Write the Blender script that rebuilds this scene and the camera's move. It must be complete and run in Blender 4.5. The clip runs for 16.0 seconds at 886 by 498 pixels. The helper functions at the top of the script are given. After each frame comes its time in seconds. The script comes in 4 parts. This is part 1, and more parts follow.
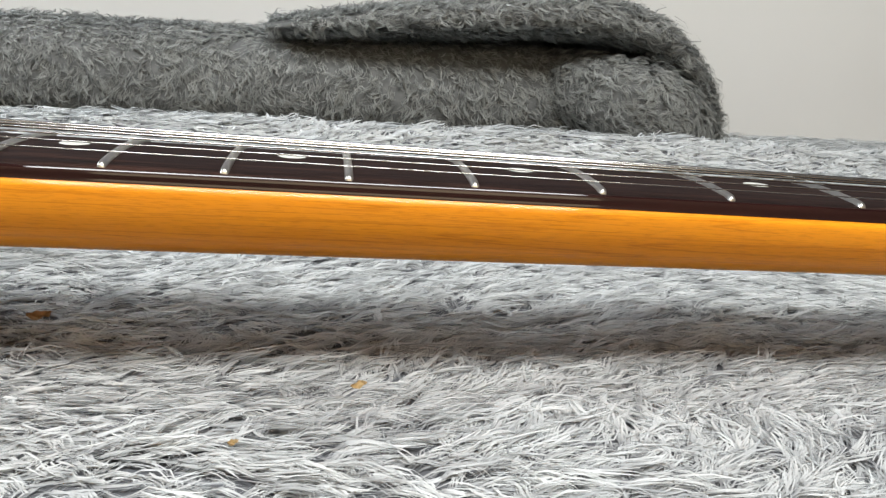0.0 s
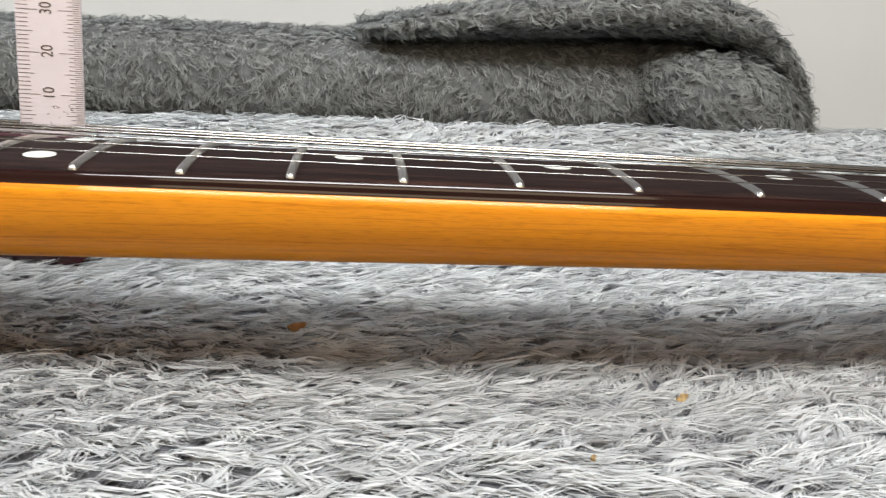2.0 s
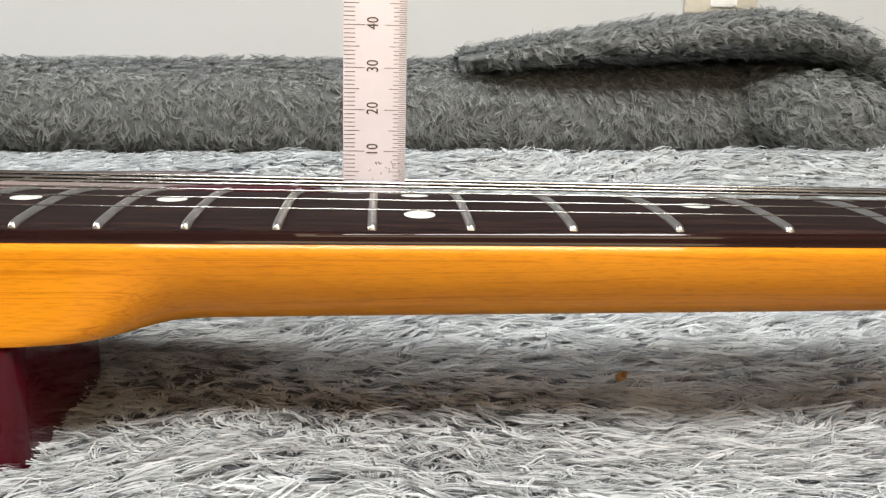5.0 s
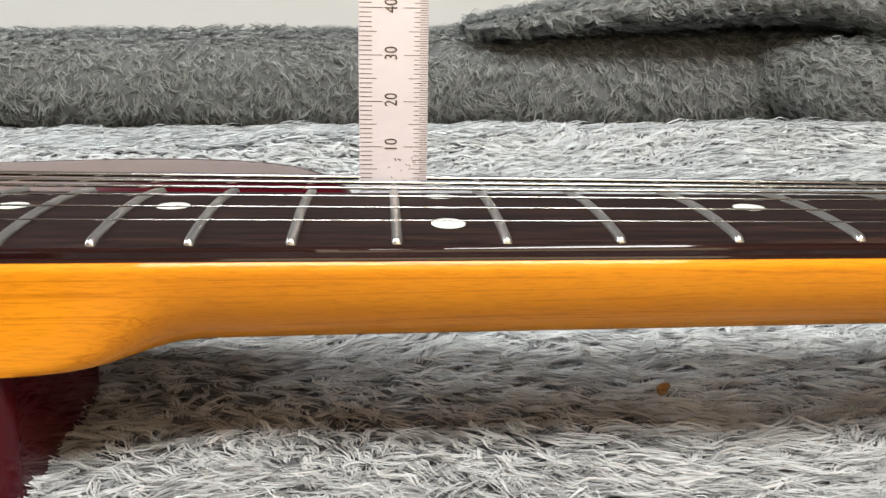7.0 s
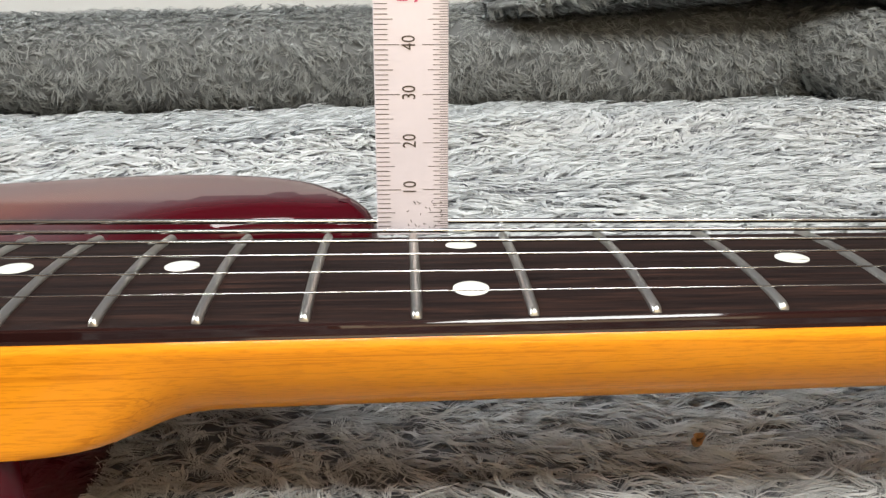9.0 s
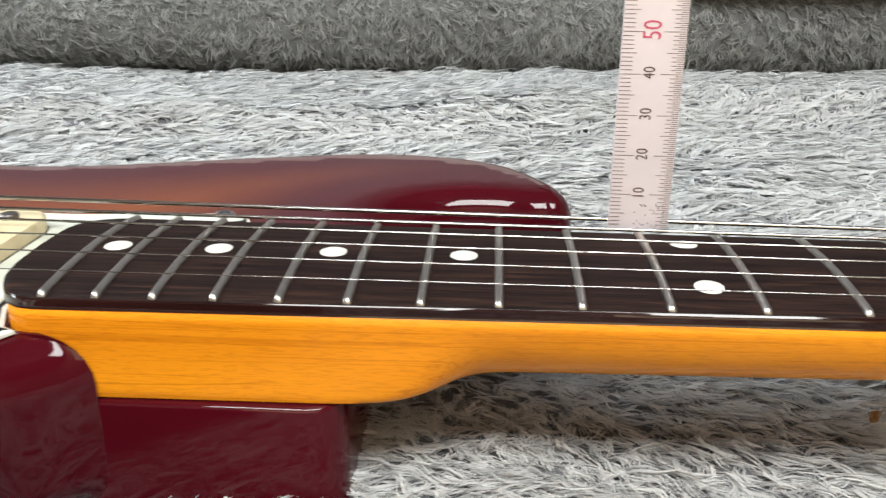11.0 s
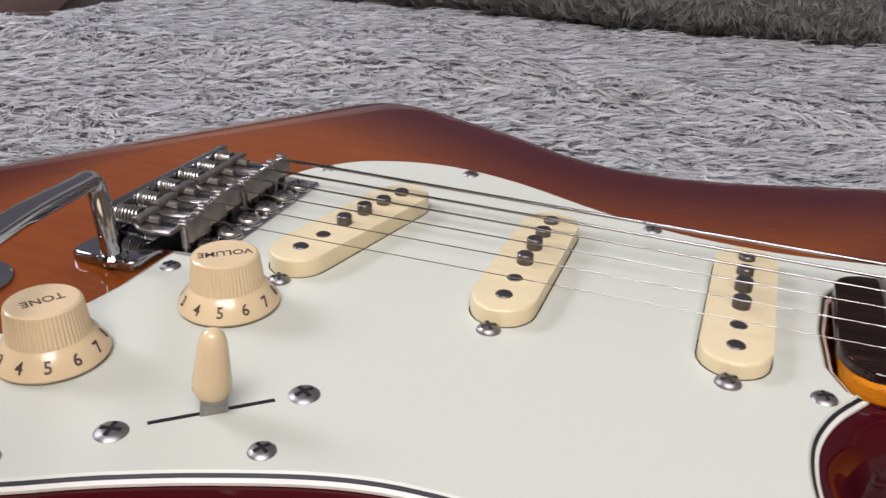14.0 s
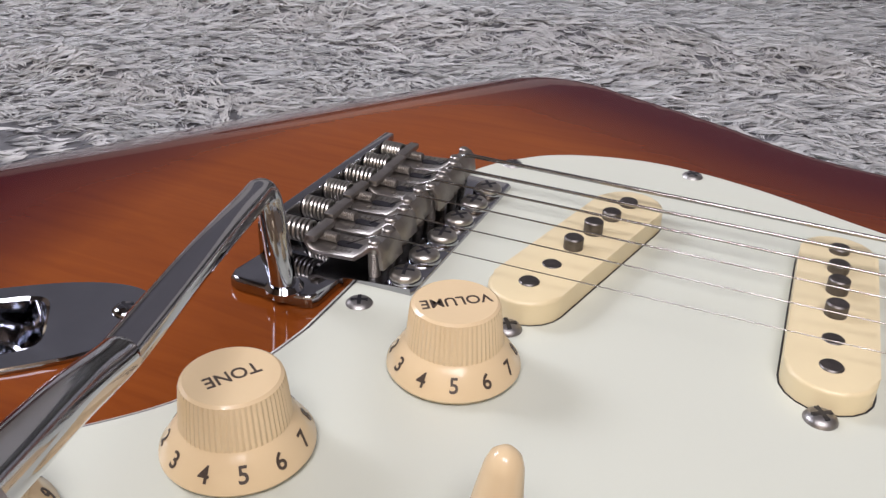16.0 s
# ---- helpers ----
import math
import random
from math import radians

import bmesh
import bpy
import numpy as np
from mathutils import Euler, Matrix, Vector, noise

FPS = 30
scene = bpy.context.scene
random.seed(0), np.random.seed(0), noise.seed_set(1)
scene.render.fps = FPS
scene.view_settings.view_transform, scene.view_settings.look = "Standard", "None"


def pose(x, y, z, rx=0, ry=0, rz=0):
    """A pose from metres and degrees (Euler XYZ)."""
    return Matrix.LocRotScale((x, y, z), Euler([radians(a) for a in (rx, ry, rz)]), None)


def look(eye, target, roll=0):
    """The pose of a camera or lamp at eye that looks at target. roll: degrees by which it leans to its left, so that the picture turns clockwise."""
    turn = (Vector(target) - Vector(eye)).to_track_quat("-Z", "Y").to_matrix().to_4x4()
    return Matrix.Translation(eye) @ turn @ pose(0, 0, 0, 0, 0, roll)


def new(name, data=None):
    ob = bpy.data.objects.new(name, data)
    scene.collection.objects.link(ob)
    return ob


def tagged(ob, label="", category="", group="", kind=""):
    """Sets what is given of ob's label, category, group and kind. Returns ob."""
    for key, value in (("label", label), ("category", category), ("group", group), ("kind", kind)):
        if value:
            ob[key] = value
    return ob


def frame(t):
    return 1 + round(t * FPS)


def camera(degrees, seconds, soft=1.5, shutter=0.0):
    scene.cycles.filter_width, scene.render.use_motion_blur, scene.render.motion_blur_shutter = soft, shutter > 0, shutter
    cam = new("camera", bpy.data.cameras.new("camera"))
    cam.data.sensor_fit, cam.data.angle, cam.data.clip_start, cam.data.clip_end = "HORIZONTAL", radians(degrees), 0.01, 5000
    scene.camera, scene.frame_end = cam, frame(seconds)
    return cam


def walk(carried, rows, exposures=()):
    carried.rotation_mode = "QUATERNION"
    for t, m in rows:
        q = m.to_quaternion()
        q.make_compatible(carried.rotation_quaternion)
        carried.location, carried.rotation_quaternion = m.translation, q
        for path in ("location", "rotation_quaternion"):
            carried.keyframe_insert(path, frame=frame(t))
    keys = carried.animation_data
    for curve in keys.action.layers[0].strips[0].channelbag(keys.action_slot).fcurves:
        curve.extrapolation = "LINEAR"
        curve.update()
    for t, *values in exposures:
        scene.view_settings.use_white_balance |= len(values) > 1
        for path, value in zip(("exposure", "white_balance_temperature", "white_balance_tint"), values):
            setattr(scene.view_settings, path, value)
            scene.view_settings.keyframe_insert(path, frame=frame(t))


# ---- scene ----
from mathutils.geometry import delaunay_2d_cdt

cam = camera(54.6, 16.0, soft=1.4, shutter=0.2)
# seconds, eye (metres), yaw, pitch, roll (degrees)
PATH = [
    (0, 0.45308, -0.20326, 0.08126, -8.207, -12.658, 4.514),
    (0.5, 0.44279, -0.20296, 0.07921, -8.122, -12.618, 4.869),
    (1, 0.42790, -0.19881, 0.07405, -8.332, -12.741, 4.807),
    (1.5, 0.41533, -0.19536, 0.07449, -7.169, -13.102, 4.199),
    (2, 0.39782, -0.19685, 0.08105, -6.256, -13.097, 3.454),
    (2.5, 0.36943, -0.19957, 0.08067, -5.618, -12.502, 2.562),
    (3, 0.35242, -0.20103, 0.08138, -5.071, -11.811, 1.948),
    (3.5, 0.33329, -0.20143, 0.08648, -4.989, -11.460, 1.659),
    (3.7, 0.32782, -0.19973, 0.08426, -4.733, -11.199, 1.580),
    (6, 0.32508, -0.17703, 0.08399, -4.273, -12.523, 1.360),
    (6.5, 0.32529, -0.17050, 0.08553, -4.413, -13.150, 1.129),
    (7, 0.32104, -0.16864, 0.08903, -4.259, -14.004, 0.973),
    (7.5, 0.31345, -0.16166, 0.10153, -3.753, -14.619, 0.788),
    (8, 0.32246, -0.15401, 0.10348, -3.291, -15.191, 0.373),
    (10.5, 0.31479, -0.16812, 0.11475, 0.520, -19.041, 0.290),
    (11, 0.28580, -0.18679, 0.12556, 3.164, -20.110, 0.556),
    (11.5, 0.26821, -0.19721, 0.13398, 6.349, -21.244, 0.778),
    (12, 0.22828, -0.20664, 0.14561, 10.329, -22.363, 0.657),
    (12.5, 0.20867, -0.21484, 0.14975, 13.318, -23.396, 0.846),
    (13, 0.18906, -0.21641, 0.14934, 15.826, -24.146, 1.066),
    (13.5, 0.17103, -0.21894, 0.15505, 18.151, -25.063, 1.249),
    (14, 0.14950, -0.21999, 0.16359, 19.846, -25.687, 1.599),
    (14.5, 0.12195, -0.21360, 0.16233, 21.405, -26.334, 1.933),
    (15, 0.10201, -0.20573, 0.15902, 22.789, -27.157, 2.175),
    (15.5, 0.08416, -0.19156, 0.15672, 23.447, -27.926, 2.028),
    (16, 0.07927, -0.18043, 0.15152, 22.847, -28.559, 1.786),
]


def aim(x, y, z, yaw, pitch, roll):
    a, b = radians(yaw), radians(pitch)
    way = Vector((-math.sin(a) * math.cos(b), math.cos(a) * math.cos(b), math.sin(b)))
    return look((x, y, z), Vector((x, y, z)) + way, roll)


EXPOSURES = [(0.0, -0.06, 6250, 6), (2.5, -0.04, 6300, 7), (8.0, 0.03, 6450, 6), (11.0, -0.02, 6400, 6), (11.5, -0.17, 6450, 9), (12.0, -0.45, 6450, 13), (12.5, -0.64, 6350, 17), (13.5, -0.84, 6350, 18), (14.5, -0.95, 6350, 20), (16.0, -0.93, 6400, 20)]
walk(cam, [(t, aim(*row)) for t, *row in PATH], EXPOSURES)

# ---------------------------------------------------------------- light
world = bpy.data.worlds.new("world")
scene.world = world
world.use_nodes = True
world.node_tree.nodes["Background"].inputs[0].default_value = (0.8, 0.9, 1.0, 1)
world.node_tree.nodes["Background"].inputs[1].default_value = 0.15


def area(name, where, target, sx, sy, power, colour):
    data = bpy.data.lights.new(name, "AREA")
    data.shape, data.size, data.size_y, data.energy, data.color = "RECTANGLE", sx, sy, power, colour
    ob = new(name, data)
    ob.matrix_world = look(where, target)
    return ob



area("ceiling_light", (0.48, -1.10, 1.95), (0.45, 0.0, 0.0), 1.5, 0.80, 116, (1.0, 0.985, 0.97))
# Added warm fill behind the camera; lifts the neck's shadow on the fleece.
area("warm_fill_light", (0.55, -1.50, 0.42), (0.40, 0.0, 0.02), 1.0, 0.55, 5.5, (1.0, 0.83, 0.55))
area("west_window_light", (-1.90, 0.45, 1.15), (-0.42, 0.55, 0.0), 1.3, 1.0, 15, (0.90, 0.94, 1.0)).data.spread = radians(50)

# ---------------------------------------------------------------- materials


class Nodes:
    """A small builder for node materials."""

    def __init__(self, name):
        self.mat = bpy.data.materials.new(name)
        self.mat.use_nodes = True
        self.tree = self.mat.node_tree
        self.bsdf = self.tree.nodes["Principled BSDF"]

    def node(self, kind, **values):
        n = self.tree.nodes.new(kind)
        for k, v in values.items():
            n.inputs[k].default_value = v
        return n

    def link(self, a, b):
        self.tree.links.new(a, b)

    def set(self, **values):
        for k, v in values.items():
            self.bsdf.inputs[k.replace("_", " ")].default_value = v
        return self

    def coords(self, scale=(1, 1, 1), kind="Object"):
        tc = self.node("ShaderNodeTexCoord")
        mp = self.node("ShaderNodeMapping")
        mp.inputs["Scale"].default_value = scale
        self.link(tc.outputs[kind], mp.inputs["Vector"])
        return mp.outputs["Vector"]

    def noise(self, scale, detail=4, rough=0.55, stretch=(1, 1, 1), distortion=0.0):
        n = self.node("ShaderNodeTexNoise", Scale=scale, Detail=detail, Roughness=rough, Distortion=distortion)
        self.link(self.coords(stretch), n.inputs["Vector"])
        return n.outputs["Fac"]

    def ramp(self, fac, *stops):
        r = self.node("ShaderNodeValToRGB")
        el = r.color_ramp.elements
        while len(el) < len(stops):
            el.new(0.5)
        for e, (p, c) in zip(el, stops):
            e.position, e.color = p, (*c, 1)
        self.link(fac, r.inputs["Fac"])
        return r.outputs["Color"]

    def mix(self, fac, a, b, mode="MIX"):
        m = self.tree.nodes.new("ShaderNodeMix")
        m.data_type, m.blend_type = "RGBA", mode
        for sock, v in ((m.inputs[0], fac), (m.inputs[6], a), (m.inputs[7], b)):
            if hasattr(v, "is_linked"):
                self.link(v, sock)
            elif isinstance(v, (int, float)):
                sock.default_value = v
            else:
                sock.default_value = (*v, 1)
        return m.outputs[2]

    def colour(self, sock):
        self.link(sock, self.bsdf.inputs["Base Color"])
        return self

    def rough(self, fac, lo, hi):
        m = self.node("ShaderNodeMapRange")
        m.inputs["To Min"].default_value, m.inputs["To Max"].default_value = lo, hi
        self.link(fac, m.inputs["Value"])
        self.link(m.outputs["Result"], self.bsdf.inputs["Roughness"])
        return self

    def bump(self, fac, strength, distance):
        b = self.node("ShaderNodeBump", Strength=strength, Distance=distance)
        self.link(fac, b.inputs["Height"])
        self.link(b.outputs["Normal"], self.bsdf.inputs["Normal"])
        return self


def plain(name, colour, rough=0.5, metal=0.0, vary=0.08, scale=60, bump=0.0, coat=0.0):
    """A material of one colour with small variation."""
    m = Nodes(name)
    n = m.noise(scale, 5)
    lo, hi = [c * (1 - vary) for c in colour], [min(1, c * (1 + vary)) for c in colour]
    m.colour(m.ramp(n, (0.3, lo), (0.7, hi))).set(Metallic=metal, Coat_Weight=coat, Coat_Roughness=0.04)
    m.rough(m.noise(scale * 3, 4), max(0.02, rough * 0.75), min(1, rough * 1.25))
    if bump:
        m.bump(m.noise(scale * 8, 3), bump, 0.0005)
    return m.mat


def maple_material():
    m = Nodes("amber_maple")
    grain = m.noise(6, 4, 0.5, (1.0, 12, 12), 0.6)
    flecks = m.noise(560, 3, 0.6, (0.42, 5.0, 5.0))
    lines = m.noise(5, 3, 0.5, (1.0, 50, 60), 0.8)
    streak = m.noise(11, 3, 0.6, (1.0, 70, 70), 0.5)
    base = m.ramp(grain, (0.25, (0.57, 0.192, 0.007)), (0.75, (0.69, 0.260, 0.011)))
    base = m.mix(0.34, base, m.ramp(flecks, (0.38, (0.55, 0.46, 0.4)), (0.50, (1, 1, 1))), "MULTIPLY")
    base = m.mix(0.5, base, m.ramp(lines, (0.475, (1, 1, 1)), (0.5, (0.55, 0.42, 0.35)), (0.525, (1, 1, 1))), "MULTIPLY")
    base = m.mix(0.8, base, m.ramp(streak, (0.20, (0.35, 0.22, 0.15)), (0.27, (1, 1, 1))), "MULTIPLY")
    m.colour(base).set(Coat_Weight=0.24, Coat_Roughness=0.05, Specular_IOR_Level=0.06)
    m.rough(grain, 0.28, 0.42)
    return m.mat


def rosewood_material():
    m = Nodes("rosewood")
    grain = m.noise(12, 7, 0.65, (2.5, 60, 30), 0.8)
    pores = m.noise(90, 4, 0.7, (0.6, 16, 8))
    base = m.ramp(grain, (0.28, (0.005, 0.0025, 0.0025)), (0.5, (0.012, 0.006, 0.005)), (0.72, (0.038, 0.017, 0.012)))
    base = m.mix(1.0, base, m.ramp(pores, (0.34, (0.35, 0.33, 0.33)), (0.5, (1, 1, 1))), "MULTIPLY")
    m.colour(base).set(Specular_IOR_Level=0.11)
    m.rough(pores, 0.8, 0.68)
    m.bump(pores, 0.25, 0.0002)
    return m.mat


def lacquered_edge_material():
    m = Nodes("lacquered_rosewood_edge")
    grain = m.noise(12, 6, 0.6, (3, 60, 60))
    m.colour(m.ramp(grain, (0.3, (0.010, 0.0035, 0.0035)), (0.8, (0.024, 0.008, 0.007))))
    m.set(Roughness=0.5, Specular_IOR_Level=0.0, Coat_Weight=0.8, Coat_Roughness=0.05)
    return m.mat


def sunburst_material():
    m = Nodes("sienna_sunburst_lacquer")
    a = m.node("ShaderNodeAttribute")
    a.attribute_name = "rim"
    grain = m.noise(7, 7, 0.62, (2.2, 22, 22), 1.5)
    wide = m.noise(9, 3, 0.5, (1, 3, 3))
    wood = m.ramp(grain, (0.2, (0.160, 0.036, 0.0062)), (0.5, (0.198, 0.048, 0.008)), (0.85, (0.232, 0.060, 0.010)))
    wood = m.mix(0.35, wood, m.ramp(wide, (0.3, (0.75, 0.7, 0.65)), (0.7, (1.1, 1.1, 1.1))), "MULTIPLY")
    blend = m.node("ShaderNodeMapRange")
    blend.inputs["From Max"].default_value = 0.072
    m.link(a.outputs["Fac"], blend.inputs["Value"])
    amount = m.ramp(blend.outputs["Result"], (0.0, (0, 0, 0)), (0.34, (0.03, 0.03, 0.03)), (0.66, (0.42, 0.42, 0.42)), (1.0, (1, 1, 1)))
    m.colour(m.mix(amount, (0.046, 0.0022, 0.0056), wood))
    m.set(Roughness=0.4, Specular_IOR_Level=0.0, Coat_Weight=1.0, Coat_Roughness=0.04, Coat_IOR=1.34)
    m.bump(m.noise(14, 3), 0.03, 0.002)
    return m.mat


def fur_material(name, lo, hi, root, uneven=0.55):
    """Grey fleece hair: every lock has its own grey, tips lighter, roots painted darker as shade."""
    m = Nodes(name)
    g = m.node("ShaderNodeNewGeometry")
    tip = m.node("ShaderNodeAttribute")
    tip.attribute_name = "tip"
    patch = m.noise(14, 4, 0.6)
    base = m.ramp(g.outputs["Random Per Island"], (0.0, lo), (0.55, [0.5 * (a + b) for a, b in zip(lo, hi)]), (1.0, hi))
    # Shade deep between the hairs, painted as darkened roots.
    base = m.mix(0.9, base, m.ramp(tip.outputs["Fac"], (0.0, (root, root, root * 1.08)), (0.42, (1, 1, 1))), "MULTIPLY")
    base = m.mix(0.2, base, m.ramp(patch, (0.32, (0.62, 0.62, 0.64)), (0.6, (1, 1, 1))), "MULTIPLY")
    lock = m.node("ShaderNodeAttribute")
    lock.attribute_name = "lock"
    base = m.mix(uneven, base, m.ramp(lock.outputs["Fac"], (0.0, (0.36, 0.365, 0.385)), (0.22, (0.62, 0.62, 0.63)), (0.40, (1, 1, 1))), "MULTIPLY")
    # Dark patches painted in for shaded gaps in the pile.
    under = m.noise(95, 3, 0.6, (0.6, 1.5, 1.0))
    base = m.mix(0.30, base, m.ramp(under, (0.36, (0.34, 0.345, 0.36)), (0.50, (1, 1, 1))), "MULTIPLY")
    m.colour(base).set(Roughness=0.75, Specular_IOR_Level=0.1)
    thin = m.node("ShaderNodeBsdfTranslucent")
    m.link(base, thin.inputs["Color"])
    both = m.node("ShaderNodeMixShader")
    both.inputs[0].default_value = 0.32
    m.link(m.bsdf.outputs[0], both.inputs[1])
    m.link(thin.outputs[0], both.inputs[2])
    m.link(both.outputs[0], m.tree.nodes["Material Output"].inputs[0])
    return m.mat


MAPLE = maple_material()
ROSEWOOD = rosewood_material()
ROSE_EDGE = lacquered_edge_material()
BURST = sunburst_material()
STEEL = plain("nickel_fret_wire", (0.47, 0.455, 0.425), 0.33, 1.0, 0.06, 300)
CHROME = plain("chrome", (0.41, 0.42, 0.455), 0.06, 1.0, 0.04, 120)
SADDLE = plain("aged_nickel", (0.34, 0.32, 0.30), 0.42, 1.0, 0.12, 260)
STRING = plain("string_steel", (0.36, 0.355, 0.35), 0.16, 1.0, 0.05, 500)
WOUND = plain("wound_string_nickel", (0.34, 0.335, 0.325), 0.20, 1.0, 0.10, 900)
SCREW = plain("screw_steel", (0.33, 0.32, 0.315), 0.44, 1.0, 0.2, 500)
POLE = plain("magnet_steel", (0.13, 0.12, 0.115), 0.42, 0.9, 0.2, 500)
MINT = plain("mint_white_plastic", (0.55, 0.58, 0.505), 0.34, 0.0, 0.008, 6)
WHITE_PLY = plain("white_ply", (0.70, 0.71, 0.65), 0.35)
BLACK_PLY = plain("black_ply", (0.012, 0.012, 0.016), 0.35)
CREAM = plain("aged_cream_plastic", (0.66, 0.565, 0.355), 0.34, 0.0, 0.04, 45)
KNOB = plain("knob_cream_plastic", (0.64, 0.50, 0.31), 0.20, 0.0, 0.03, 60)
INK = plain("dark_ink", (0.055, 0.038, 0.028), 0.5)
CLAY = plain("clay_dot", (0.60, 0.60, 0.55), 0.4, 0.0, 0.05, 300)
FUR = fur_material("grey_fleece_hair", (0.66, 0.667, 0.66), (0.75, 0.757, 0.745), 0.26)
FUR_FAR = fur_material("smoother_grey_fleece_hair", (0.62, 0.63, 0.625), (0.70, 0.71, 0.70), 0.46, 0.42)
# Same fleece as FUR, darkened: the roll's shade is put into the colour.
FUR_SHADED = fur_material("shaded_grey_fleece_hair", (0.27, 0.275, 0.265), (0.39, 0.40, 0.38), 0.42)
# Backings coloured near black in place of the shade between hairs.
FLEECE_BASE = plain("gap_shade_backing", (0.09, 0.092, 0.10), 0.95, 0.0, 0.3, 90, 0.4)
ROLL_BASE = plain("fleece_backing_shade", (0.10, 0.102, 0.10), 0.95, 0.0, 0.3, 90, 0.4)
WALL = plain("wall_paint", (0.53, 0.53, 0.515), 0.8, 0.0, 0.03, 3, 0.1)
WALL_PINK = plain("wall_paint_rose", (0.55, 0.40, 0.27), 0.8, 0.0, 0.03, 3, 0.1)
DARKWOOD = plain("dark_brown_wood", (0.045, 0.018, 0.012), 0.4, 0.0, 0.4, 20)
# Ruler base tinted pink: the room's reflection put into the colour.
STEEL_RULER = plain("brushed_ruler_steel", (0.66, 0.595, 0.63), 0.42, 0.35, 0.04, 80, 0.05)

# ---------------------------------------------------------------- mesh helpers


def mesh(name, verts, faces, material, parent=None, smooth=True, label=""):
    me = bpy.data.meshes.new(name)
    me.from_pydata([tuple(v) for v in verts], [], [tuple(f) for f in faces])
    me.update()
    if smooth:
        me.polygons.foreach_set("use_smooth", [True] * len(me.polygons))
    me.materials.append(material)
    ob = new(name, me)
    if parent:
        ob.parent = parent
    if label:
        ob["label"] = label
    return ob


def part(name, bm, material, parent, label="", smooth=True, sharp=35):
    """Links a bmesh as one mesh object under a thing or a part."""
    bmesh.ops.recalc_face_normals(bm, faces=bm.faces)
    me = bpy.data.meshes.new(name)
    if smooth:
        for f in bm.faces:
            f.smooth = True
        for e in bm.edges:
            if len(e.link_faces) == 2 and e.calc_face_angle(0) > radians(sharp):
                e.smooth = False
    bm.to_mesh(me)
    bm.free()
    me.materials.append(material)
    ob = new(name, me)
    ob.parent = parent
    if label:
        ob["label"] = label
    return ob


def lathe(bm, profile, at, n=24, axis=None):
    """Turns (radius, height) pairs round the z axis at a place."""
    m = (axis or Matrix.Identity(4))
    rings = []
    for r, h in profile:
        rings.append([bm.verts.new(Vector(at) + (m @ Vector((r * math.cos(2 * math.pi * i / n), r * math.sin(2 * math.pi * i / n), h)))) for i in range(n)])
    for a, b in zip(rings, rings[1:]):
        for i in range(n):
            bm.faces.new((a[i], a[(i + 1) % n], b[(i + 1) % n], b[i]))
    bm.faces.new(rings[-1])
    bm.faces.new(list(reversed(rings[0])))
    return rings


def box(bm, lo, hi, bevel=0.0, segments=2, m=None):
    made = bmesh.ops.create_cube(bm, size=1.0)["verts"]
    for v in made:
        v.co = Vector([lo[i] + (v.co[i] + 0.5) * (hi[i] - lo[i]) for i in range(3)])
    if bevel:
        edges = list({e for v in made for e in v.link_edges})
        made = bmesh.ops.bevel(bm, geom=edges, offset=bevel, segments=segments, affect="EDGES", profile=0.5)["verts"]
    if m:
        seen = set()
        for v in made:
            if v not in seen:
                v.co = m @ v.co
                seen.add(v)
    return made


def prism(bm, pts, z0, z1, bevel=0.0, segments=2, tilt=None):
    """A closed outline pulled up from z0 to z1, its upper rim bevelled."""
    low = [bm.verts.new((x, y, z0)) for x, y in pts]
    up = [bm.verts.new((x, y, z1)) for x, y in pts]
    n = len(pts)
    top = bm.faces.new(up)
    bm.faces.new(list(reversed(low)))
    for i in range(n):
        bm.faces.new((low[i], low[(i + 1) % n], up[(i + 1) % n], up[i]))
    if bevel:
        bmesh.ops.bevel(bm, geom=list(top.edges), offset=bevel, segments=segments, affect="EDGES", profile=0.5)


def tube(bm, pts, radius, n=10, caps=True):
    """A round bar along points; radius may be a list."""
    pts = [Vector(p) for p in pts]
    rad = radius if isinstance(radius, (list, tuple)) else [radius] * len(pts)
    rings, side = [], None
    for i, p in enumerate(pts):
        t = (pts[min(i + 1, len(pts) - 1)] - pts[max(i - 1, 0)]).normalized()
        if side is None:
            side = t.orthogonal().normalized()
        side = (side - t * side.dot(t)).normalized()
        up = t.cross(side)
        rings.append([bm.verts.new(p + rad[i] * (math.cos(2 * math.pi * k / n) * side + math.sin(2 * math.pi * k / n) * up)) for k in range(n)])
    for a, b in zip(rings, rings[1:]):
        for k in range(n):
            bm.faces.new((a[k], a[(k + 1) % n], b[(k + 1) % n], b[k]))
    if caps:
        bm.faces.new(rings[-1])
        bm.faces.new(list(reversed(rings[0])))


def spline(pts, steps, closed=False):
    """Catmull-Rom curve through points."""
    pts = [Vector((*p, 0)[:3]) for p in pts]
    n = len(pts)
    out = []
    for i in range(n if closed else n - 1):
        p0, p1, p2, p3 = (pts[(i + k) % n] if closed else pts[min(max(i + k, 0), n - 1)] for k in (-1, 0, 1, 2))
        for s in range(steps):
            t = s / steps
            out.append(0.5 * ((2 * p1) + (p2 - p0) * t + (2 * p0 - 5 * p1 + 4 * p2 - p3) * t * t + (3 * p1 - p0 - 3 * p2 + p3) * t ** 3))
    if not closed:
        out.append(pts[-1])
    return out


MM = 0.001
BODY_TOP = 0.046
BODY_LOW = 0.0015
SCALE = 0.6477
GUARD_TOP = BODY_TOP + 0.0023


def fret_x(n):
    return SCALE / 2 ** (n / 12)


def neck_half(x):
    return 0.021 + (SCALE - x) * 0.0072 / 0.4607


def board_z(y):
    return 0.0556 - 0.2 + math.sqrt(0.04 - y * y)


